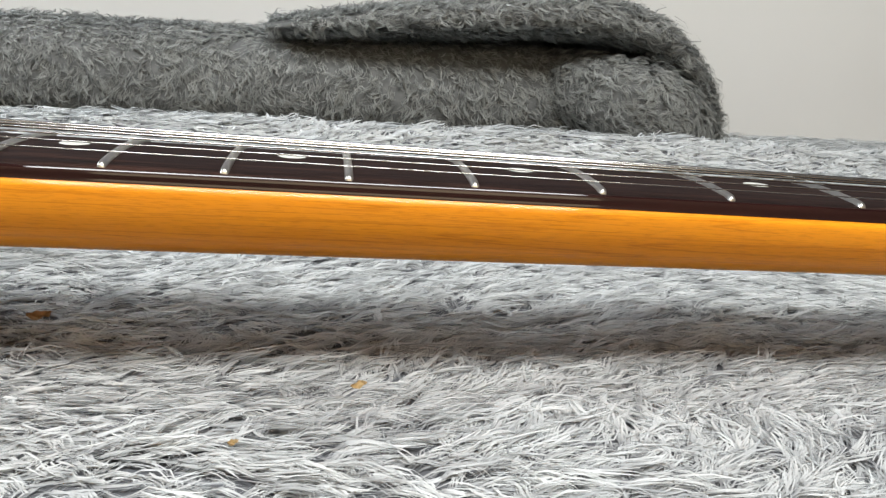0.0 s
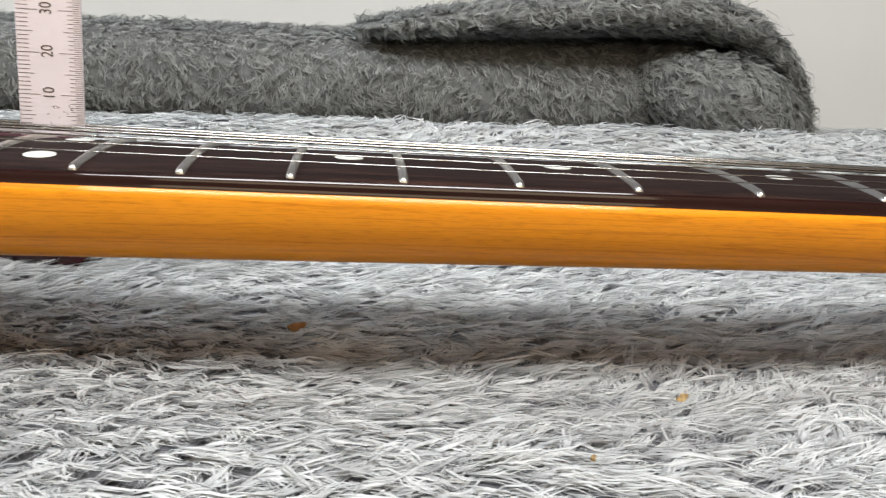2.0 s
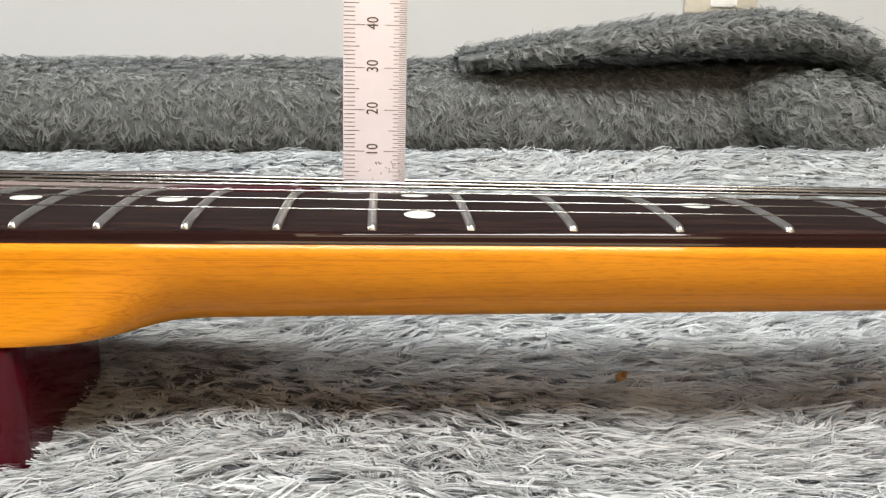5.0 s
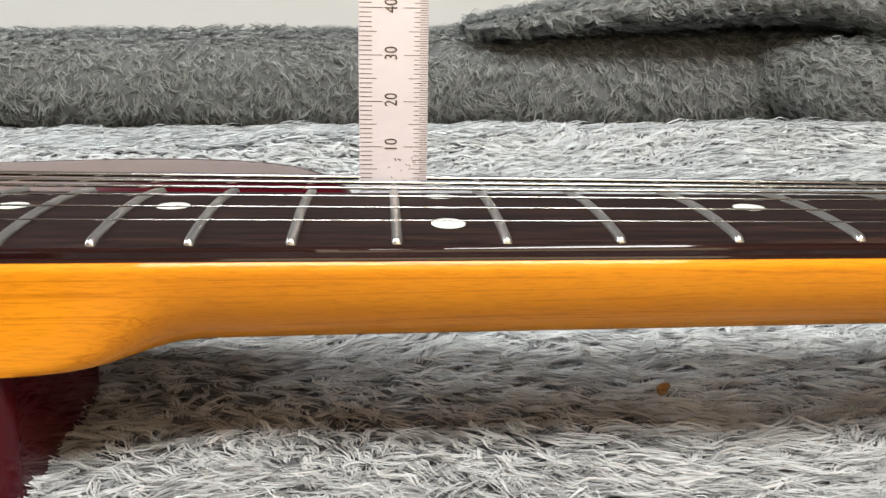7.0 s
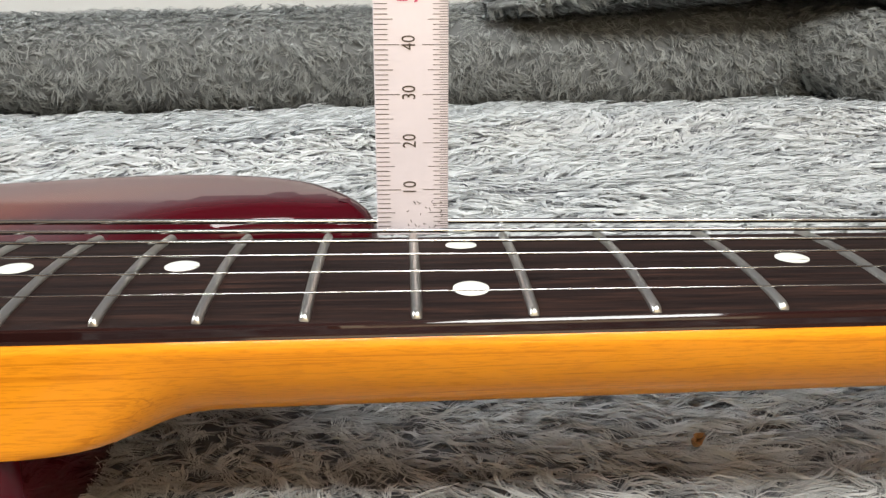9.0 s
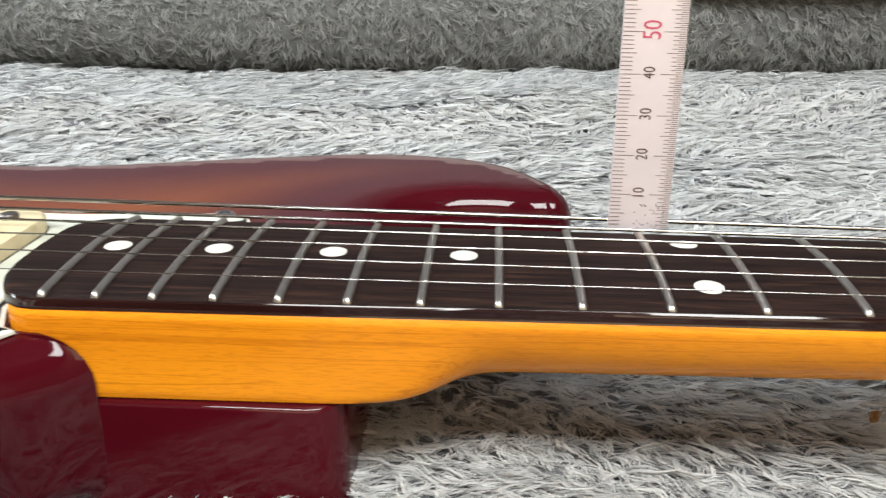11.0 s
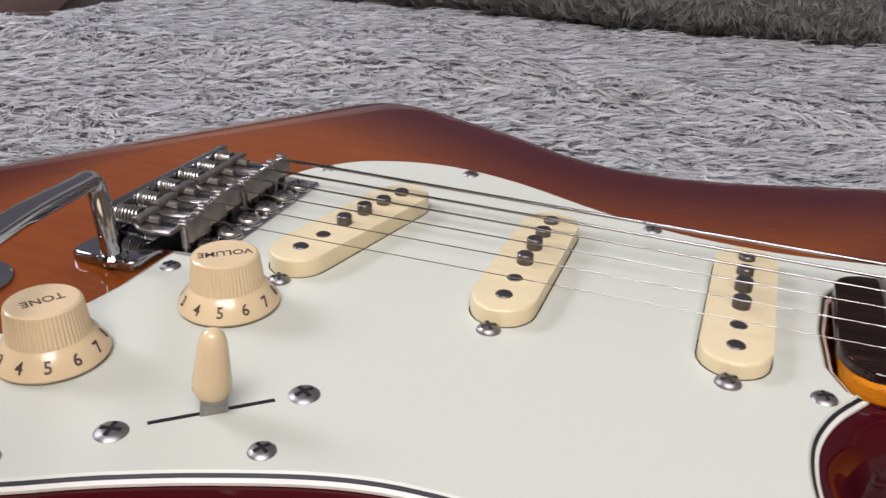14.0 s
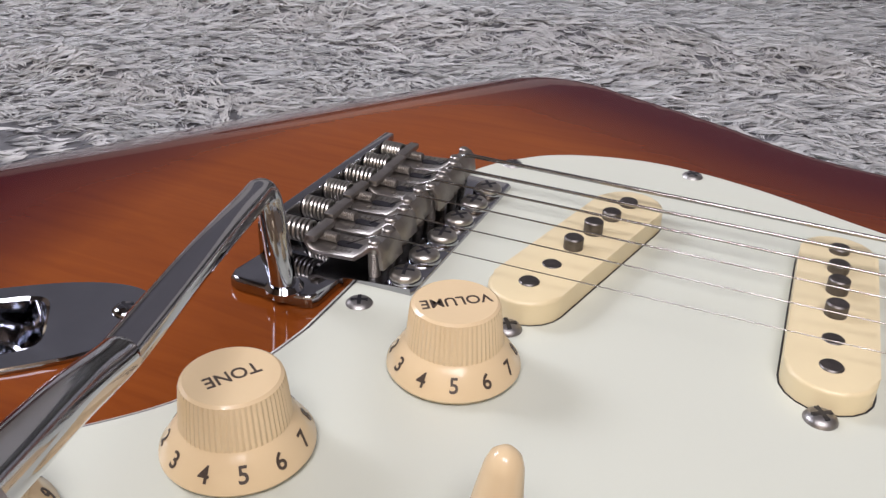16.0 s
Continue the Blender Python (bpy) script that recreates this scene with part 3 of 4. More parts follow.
def build_neck():
    xs = [0.1815, 0.1822, 0.184, 0.187] + [0.19 + 0.008 * i for i in range(7)] + [0.246 + 0.003 * i for i in range(24)] + [0.318 + 0.012 * i for i in range(28)]
    SIDE = (0, 0.004, 0.01, 0.017, 0.025, 0.034, 0.045, 0.058, 0.075, 0.1, 0.15, 0.22, 0.3, 0.4, 0.5, 0.6, 0.7, 0.8, 0.88, 0.94, 1.0)
    UNDER = (0.95, 0.88, 0.8, 0.7, 0.58, 0.45, 0.3, 0.15, 0.0)
    n, verts, faces = 2 * (len(SIDE) + len(UNDER)) - 1, [], []
    for x in xs:
        h = neck_half(x)
        if x < 0.19:
            h *= 0.62 + 0.38 * math.sqrt(max(0.0, 1 - ((0.19 - x) / 0.0085) ** 2))
        s = min(1, max(0, (x - 0.25) / 0.06))
        s = s * s * (3 - 2 * s)
        low = 0.0305 * (1 - s) + s * (0.0312 + 0.012 * max(0, x - 0.30))
        top, e = 0.0511, 50 * (1 - s) ** 6 + 2.25
        corner = 0.5 ** (1 / e)
        side = []
        for f in SIDE:
            r = corner * f
            w = h * (1 - r ** e) ** (1 / e)
            side.append((w, r))
        for f in UNDER:
            w = corner * f
            side.append((h * w, (1 - w ** e) ** (1 / e)))
        half = []
        for w, r in side:
            z = top - (top - low) * r
            half.append((w - 0.0009 * max(0, 1 - (top - z) / 0.0015) ** 1.35, z))
        verts += [(x, -w, z) for w, z in half] + [(x, w, z) for w, z in reversed(half[:-1])]
    for i in range(len(xs) - 1):
        for k in range(n - 1):
            faces.append((i * n + k, i * n + k + 1, (i + 1) * n + k + 1, (i + 1) * n + k))
        faces.append((i * n + n - 1, i * n, (i + 1) * n, (i + 1) * n + n - 1))
    faces.append(tuple(range(n)))
    faces.append(tuple((len(xs) - 1) * n + k for k in reversed(range(n))))
    bm = bmesh.new()
    vs = [bm.verts.new(v) for v in verts]
    for f in faces:
        bm.faces.new([vs[i] for i in f])
    return part("neck", bm, MAPLE, guitar, "amber-tinted lacquered maple neck", True, 50)


neck = build_neck()


def build_fingerboard():
    xs = [0.1798, 0.1803, 0.1815, 0.1835, 0.187, 0.1905, 0.195] + [0.20 + 0.012 * i for i in range(38)] + [0.6475]
    n = 21
    bm = bmesh.new()
    rows = []
    for x in xs:
        h = neck_half(x) + 0.0001
        if x < 0.1905:
            h *= 0.55 + 0.45 * math.sqrt(max(0.0, 1 - ((0.1905 - x) / 0.0107) ** 2))
        side = [(0.00080, 0.05105), (0.00093, 0.0513), (0.00098, 0.0518), (0.00100, 0.0525), (0.00105, 0.0531), (0.0012, board_z(h) - 0.0007), (0.00142, board_z(h) - 0.0003), (0.0020, board_z(h))]
        row = [(x, -h + a, z) for a, z in side]
        for k in range(1, n - 1):
            y = -h + 0.0020 + (2 * h - 0.0040) * k / (n - 1)
            row.append((x, y, board_z(y)))
        row += [(x, h - a, z) for a, z in reversed(side)]
        rows.append([bm.verts.new(v) for v in row])
    for a, b in zip(rows, rows[1:]):
        for k in range(len(a)):
            j = (k + 1) % len(a)
            bm.faces.new((a[k], a[j], b[j], b[k]))
    bm.faces.new(rows[0])
    bm.faces.new(list(reversed(rows[-1])))
    ob = part("fingerboard", bm, ROSEWOOD, guitar, "dark rosewood fingerboard with lacquered edge", True, 60)
    ob.data.materials.append(ROSE_EDGE)
    for p in ob.data.polygons:
        if abs(p.normal.y) > 0.5 or p.normal.x < -0.5:
            p.material_index = 1
    return ob


board = build_fingerboard()


def build_fret(number):
    x0 = fret_x(number)
    h = neck_half(x0) - 0.0015
    bm = bmesh.new()
    rings = []
    near = [0.0, 0.00008, 0.0002, 0.0004, 0.0007, 0.0011, 0.0016]
    across = [-h + e for e in near] + [-h * 0.92 + 1.84 * h * i / 14 for i in range(1, 14)] + [h - e for e in reversed(near)]
    for y in across:
        end = min(1.0, (h - abs(y)) / 0.0016)
        k = 0.12 + 0.88 * math.sqrt(1 - (1 - end) ** 2)
        z = board_z(y) - 0.0003
        ring = []
        for a in range(0, 181, 22):
            c, s = math.cos(radians(a)), math.sin(radians(a))
            ring.append(bm.verts.new((x0 + 0.00098 * c * (0.55 + 0.45 * k), y, z + 0.00135 * s * k)))
        rings.append(ring)
    for a, b in zip(rings, rings[1:]):
        for k in range(len(a) - 1):
            bm.faces.new((a[k], a[k + 1], b[k + 1], b[k]))
    bm.faces.new(rings[0])
    bm.faces.new(list(reversed(rings[-1])))
    part("fret", bm, STEEL, board)


for number in range(1, 22):
    build_fret(number)


def build_dot(x, y):
    bm = bmesh.new()
    tilt = Matrix.Rotation(math.asin(y / 0.2), 4, "X").inverted()
    lathe(bm, [(0.0032, -0.0008), (0.0032, 0.00006), (0.0030, 0.00016)], (x, y, board_z(y)), 28, tilt)
    part("dot_inlay", bm, CLAY, board, "off-white clay dot")


for number in (3, 5, 7, 9, 15, 17, 19, 21):
    build_dot((fret_x(number) + fret_x(number - 1)) / 2, 0)
for y in (-0.0137, 0.0132):
    build_dot((fret_x(12) + fret_x(11)) / 2, y)

bm = bmesh.new()
box(bm, (0.6478, -0.0213, 0.050), (0.6512, 0.0213, 0.0572), 0.0005)
part("nut", bm, CREAM, guitar, "cream nut at the end of the fingerboard")
bm = bmesh.new()
head = spline([(0.6512, -0.021), (0.668, -0.030), (0.70, -0.036), (0.76, -0.034), (0.80, -0.025), (0.812, -0.002), (0.80, 0.030), (0.77, 0.045), (0.72, 0.034), (0.69, 0.026), (0.6512, 0.021)], 4)
prism(bm, [(p.x, p.y) for p in head], 0.036, 0.0495, 0.001)
part("headstock", bm, MAPLE, guitar, "amber maple headstock")

# strings: y at saddle, x of saddle crown, radius
GAUGE = [0.00013, 0.00017, 0.00022, 0.00033, 0.00046, 0.00058]
STR = []
for i in range(6):
    ys = 0.0045 - 0.0276 + 0.0109 * i
    yn = -0.0181 + 0.00715 * i
    zs = (0.0583, 0.0589, 0.0593, 0.0593, 0.0587, 0.0585)[i]
    zn = (0.0561, 0.0566, 0.0570, 0.0570, 0.0568, 0.0563)[i]
    STR.append((ys, yn, zs, zn))
    bm = bmesh.new()
    pts = [(-0.0135, ys, zs - 0.0052), (-0.006, ys, zs - 0.0012), (-0.0035, ys, zs - 0.0001), (-0.002, ys, zs)]
    for k in range(1, 9):
        pts.append((-0.002 + (SCALE + 0.002) * k / 8, ys + (yn - ys) * k / 8, zs + (zn - zs) * k / 8))
    pts.append((0.70, yn * 1.1, 0.0515))
    tube(bm, pts, GAUGE[i], 14)
    part("string", bm, WOUND if i > 2 else STRING, guitar, "wound steel string" if i > 2 else "plain steel string", True, 180)

# ---------------------------------------------------------------- pickguard
GUARD = [(187.5, -29.5), (181, -39.5), (177, -50), (176, -60), (177.2, -71), (180.5, -80.5), (186.5, -91), (197, -101), (209, -110), (216, -120), (212, -129), (197, -131),
         (168, -122), (140, -107), (120, -100.3), (102, -99.5), (84, -102.6), (62, -110.5), (42, -119.5), (20, -131), (-8, -141), (-38, -146), (-60, -141), (-64, -130), (-54, -119),
         (-40, -107), (-28, -95), (-17.5, -82), (-10.5, -66), (-8, -50), (-8.6, -31), (-8.8, 42), (-6, 50), (0, 59), (12, 70), (32, 77), (52, 77.5), (77, 71), (107, 58), (135, 49.5), (165, 47),
         (190, 49.8), (208, 51), (215, 49), (217, 44), (212, 40.5), (200, 36), (190, 31)]
SLOT = [(184, 27.5), (180, 19), (178.6, 0), (180, -19), (184, -27.5)]


def build_guard():
    pts = [(p.x * MM, p.y * MM) for p in spline(GUARD[:30], 5)] + [(p.x * MM, p.y * MM) for p in spline(GUARD[30:32], 1)][1:] + [(p.x * MM, p.y * MM) for p in spline(GUARD[31:], 5)][1:] + [(x * MM, y * MM) for x, y in SLOT]
    n = len(pts)
    sign = 1 if sum(a[0] * b[1] - a[1] * b[0] for a, b in zip(pts, pts[1:] + pts[:1])) > 0 else -1
    nor = []
    for i in range(n):
        a, b = pts[i - 1], pts[(i + 1) % n]
        t = Vector((b[0] - a[0], b[1] - a[1])).normalized()
        nor.append(Vector((t.y, -t.x)) * sign)
    # three plies with a chamfered edge
    layers = [(0.0, 0.0002), (0.0, 0.0009), (0.0009, 0.0014), (0.0018, 0.0019), (0.0024, 0.0023)]
    rings = [[(p[0] - o.x * inset, p[1] - o.y * inset, BODY_TOP + z) for p, o in zip(pts, nor)] for inset, z in layers]

    def band(name, k0, k1, material, parent, cap=False, label=""):
        verts, faces = [], []
        for k in range(k0, k1 + 1):
            verts += rings[k]
        for k in range(k1 - k0):
            for i in range(n):
                j = (i + 1) % n
                faces.append((k * n + i, k * n + j, (k + 1) * n + j, (k + 1) * n + i))
        if cap:
            rim = [Vector(p[:2]) for p in rings[k1]]
            vs, _, fs, orig, _, _ = delaunay_2d_cdt(rim, [(i, (i + 1) % n) for i in range(n)], [], 1, 1e-6)
            spot = []
            for q, own in zip(vs, orig):
                spot.append((k1 - k0) * n + own[0] if own else len(verts))
                if not own:
                    verts.append((q.x, q.y, rings[k1][0][2]))
            faces += [tuple(spot[i] for i in face) for face in fs]
        ob = mesh(name, verts, faces, material, parent, False, label)
        bm = bmesh.new()
        bm.from_mesh(ob.data)
        bmesh.ops.recalc_face_normals(bm, faces=bm.faces)
        bm.to_mesh(ob.data)
        bm.free()
        return ob

    guard = band("pickguard", 3, 4, MINT, guitar, True, "mint-white three-ply pickguard")
    band("middle_ply", 2, 3, BLACK_PLY, guard, False, "black middle ply")
    band("lower_ply", 0, 2, WHITE_PLY, guard, False, "white lower ply")
    return guard


guard = build_guard()


def build_screw(x, y, z, r, parent, material=SCREW, turn=20.0, name="screw", height=0.0011):
    """A domed cross-head screw."""
    bm = bmesh.new()
    lathe(bm, [(r, -0.0004), (r, 0.0001), (r * 0.86, height * 0.55), (r * 0.6, height * 0.85), (r * 0.3, height), (0.0001, height)], (0, 0, 0), 20)
    ob = part(name, bm, material, parent)
    ob.matrix_local = pose(x, y, z, 0, 0, turn)
    bm = bmesh.new()
    w, d = r * 0.14, r * 0.62
    box(bm, (-d, -w, height * 0.55), (d, w, height * 1.03))
    box(bm, (-w, -d, height * 0.55), (w, d, height * 1.031))
    part("cross_slot", bm, BLACK_PLY, ob if parent is guitar else parent).matrix_local = pose(0, 0, 0) if parent is guitar else pose(x, y, z, 0, 0, turn)
    return ob


for k, (x, y) in enumerate([(177.4, -34.2), (209, 47.5), (126.5, 46.5), (55, 70.5), (3, 54), (-1, -37.3), (67.6, -99.6), (17.5, -122.5)]):
    build_screw(x * MM, y * MM, GUARD_TOP, 0.0031, guard, SCREW, 20 + 37 * k)
for k, (x, y) in enumerate([(35, -106.2), (66, -78.8)]):
    build_screw(x * MM, y * MM, GUARD_TOP, 0.0037, guard, SCREW, 11 + 50 * k, "switch_screw")


def stadium(length, width, n=10):
    """A long shape with rounded ends, lying along y."""
    r, s = width / 2, (length - width) / 2
    return [(r * math.cos(math.pi * k / n), s + r * math.sin(math.pi * k / n)) for k in range(n + 1)] + \
           [(-r * math.cos(math.pi * k / n), -s - r * math.sin(math.pi * k / n)) for k in range(n + 1)]


STAGGER = [0.0004, 0.0002, 0.0030, 0.0034, 0.0022, 0.0014]


def build_pickup(x, y, turn, top, spacing):
    bm = bmesh.new()
    prism(bm, stadium(0.0700, 0.0178), -0.0045, top, 0.0009, 3)
    ob = part("pickup", bm, CREAM, guitar, "aged cream single-coil pickup cover")
    ob.matrix_local = pose(x, y, GUARD_TOP, 0, 0, turn)
    bm = bmesh.new()
    prism(bm, stadium(0.0708, 0.0186), 0.00003, 0.00008)
    part("pickup_gap", bm, BLACK_PLY, ob, "dark gap round the cover")
    for i in range(6):
        bm = bmesh.new()
        lathe(bm, [(0.0024, -0.001), (0.0024, STAGGER[i] - 0.0003), (0.0021, STAGGER[i])], (0, (i - 2.5) * spacing, top), 20)
        part("pole_piece", bm, POLE, ob, "dark steel pole piece")
    return ob


build_pickup(0.1565, 0.001, 0, 0.0042, 0.0104)
build_pickup(0.0965, 0.002, 0, 0.0050, 0.0104)
build_pickup(0.0385, 0.0045, -12.5, 0.0056, 0.0102)
for x, y in ((0.156, -0.0362), (0.096, -0.0352), (0.0325, -0.0325)):
    build_screw(x, y, GUARD_TOP, 0.0033, guard, SCREW, 33, "pickup_screw", 0.0016)


def letters(text, size, material, parent, m, name="lettering", squash=1.0, bold=0.0):
    """Raised printed characters from the built-in font."""
    cu = bpy.data.curves.new(name, "FONT")
    cu.body, cu.size, cu.extrude, cu.align_x, cu.align_y = text, size, 0.00004, "CENTER", "CENTER"
    cu.resolution_u = 3
    cu.offset = bold
    tmp = bpy.data.objects.new(name, cu)
    scene.collection.objects.link(tmp)
    me = bpy.data.meshes.new_from_object(tmp.evaluated_get(bpy.context.evaluated_depsgraph_get()))
    bpy.data.objects.remove(tmp)
    me.materials.clear()
    me.materials.append(material)
    for v in me.vertices:
        v.co.x *= squash
    ob = new(name, me)
    ob.parent = parent
    ob.matrix_local = m
    return ob


def build_knob(x, y, word, turn, word_turn):
    """A skirted control knob with a ribbed crown and numbers round the skirt."""
    bm = bmesh.new()
    n = 120
    rings = []
    prof = [(0.0131, 0.0006, 0), (0.0135, 0.0012, 0), (0.0134, 0.0018, 0), (0.0106, 0.0058, 0), (0.0100, 0.0063, 0), (0.00975, 0.0068, 1), (0.00895, 0.0142, 1), (0.0087, 0.0149, 0.3), (0.0081, 0.0153, 0)]
    for r, h, rib in prof:
        rings.append([bm.verts.new(((r - rib * 0.00022 * (i % 2)) * math.cos(2 * math.pi * i / n), (r - rib * 0.00022 * (i % 2)) * math.sin(2 * math.pi * i / n), h)) for i in range(n)])
    for a, b in zip(rings, rings[1:]):
        for i in range(n):
            bm.faces.new((a[i], a[(i + 1) % n], b[(i + 1) % n], b[i]))
    bm.faces.new(rings[-1])
    bm.faces.new(list(reversed(rings[0])))
    ob = part("knob", bm, KNOB, guitar, "cream plastic %s knob" % ("volume" if word == "VOLUME" else "tone"), True, 30)
    ob.matrix_local = pose(x, y, GUARD_TOP, 0, 0, 0)
    letters(word, 0.0042, INK, ob, pose(0, 0, 0.01532, 0, 0, word_turn), "lettering", 0.86, 0.00006)
    slope = math.degrees(math.atan2(0.0040, 0.0028))
    for k in range(1, 11):
        a = -90 + turn + (k - 5) * 31.0
        c, s = math.cos(radians(a)), math.sin(radians(a))
        letters(str(k), 0.0042, INK, ob, pose(0.0120 * c, 0.0120 * s, 0.00382) @ pose(0, 0, 0, 0, 0, a + 90) @ pose(0, 0, 0, slope, 0, 0) @ pose(0, 0, 0.00008), "number", 0.95, 0.00007)
    return ob


build_knob(0.0272, -0.0496, "VOLUME", 23, 218)
build_knob(0.0026, -0.0876, "TONE", 40, 238)
build_knob(-0.0220, -0.1225, "TONE", 18, 215)

# pickup selector
bm = bmesh.new()
a = math.degrees(math.atan2(18, 21))
box(bm, (-0.0137, -0.0006, 0.00003), (0.0137, 0.0006, 0.00010), m=pose(0.0505, -0.092, GUARD_TOP, 0, 0, a))
part("switch_slot", bm, BLACK_PLY, guard)
bm = bmesh.new()
box(bm, (-0.0030, -0.0004, -0.003), (0.0030, 0.0004, 0.0075), m=pose(0.0512, -0.0925, GUARD_TOP, 0, 0, a) @ pose(0, 0, 0, 0, 6, 0))
switch = part("switch_lever", bm, SCREW, guitar, "steel selector switch lever")
bm = bmesh.new()
prof = [(0.0018, 0.0), (0.0034, 0.0005), (0.0042, 0.0020), (0.0042, 0.0042), (0.0036, 0.0092), (0.0030, 0.0135), (0.0024, 0.0153), (0.0013, 0.0164), (0.0003, 0.0167)]
lathe(bm, prof, (0, 0, 0), 28)
for v in bm.verts:
    v.co = pose(0.0512, -0.0925, GUARD_TOP + 0.0048, 0, 0, a) @ pose(0, 0, 0, 0, 6, 0) @ v.co
part("switch_tip", bm, KNOB, switch, "cream plastic switch tip")

# ---------------------------------------------------------------- tremolo bridge
BZ = BODY_TOP + 0.0022
plate = [(8, -29.5), (8.5, -28), (8.5, 37), (7.5, 38.5), (-30, 38.5), (-31, 37.5), (-31.5, -30), (-34, -38), (-33, -41), (-30.5, -42), (-13, -42), (-11, -41), (-10.3, -39.5), (-10, -31), (-9.5, -29.8)]
bm = bmesh.new()
prism(bm, [(x * MM, y * MM) for x, y in plate], BODY_TOP + 0.0003, BZ + 0.0012, 0.0009, 3)
bridge = part("bridge_plate", bm, CHROME, guitar, "chrome tremolo bridge plate")
BT = BZ + 0.0012
bm = bmesh.new()
box(bm, (-0.0330, -0.0295, BT - 0.002), (-0.0300, 0.0385, 0.0580), 0.0007, 2)
part("rear_wall", bm, CHROME, bridge, "upturned chrome back edge")


def build_mounting_screw(x, y, turn):
    """A pan-head screw with a flat washer and a cross recess."""
    r = 0.0038
    bm = bmesh.new()
    lathe(bm, [(r * 0.9, 0.0004), (r, 0.0007), (r, 0.0011), (r * 0.94, 0.0016), (r * 0.80, 0.0021), (r * 0.55, 0.0024), (r * 0.2, 0.0025), (0.0001, 0.0025)], (0, 0, 0), 28)
    ob = part("mounting_screw", bm, STEEL, bridge, "bright pan-head mounting screw")
    ob.matrix_local = pose(x, y, BT, 0, 0, turn)
    bm = bmesh.new()
    lathe(bm, [(r * 1.1, -0.0003), (r * 1.12, 0.0001), (r * 1.1, 0.0005), (r * 0.9, 0.00055)], (0, 0, 0), 28)
    part("washer", bm, CHROME, ob)
    bm = bmesh.new()
    w, d = 0.00042, r * 0.60
    box(bm, (-d, -w, 0.0015), (d, w, 0.00254))
    box(bm, (-w, -d, 0.0015), (w, d, 0.002545))
    part("cross_slot", bm, BLACK_PLY, ob)


for i in range(6):
    build_mounting_screw(0.0042, -0.0246 + 0.01082 * i, 15 + 41 * i)


def coil(bm, p, q, r, turns, wire, n=6, per=12):
    p, q = Vector(p), Vector(q)
    d = q - p
    s = d.orthogonal().normalized()
    t = d.normalized().cross(s)
    pts = [p + d * (k / (turns * per)) + r * (math.cos(2 * math.pi * k / per) * s + math.sin(2 * math.pi * k / per) * t) for k in range(turns * per + 1)]
    tube(bm, pts, wire, n)


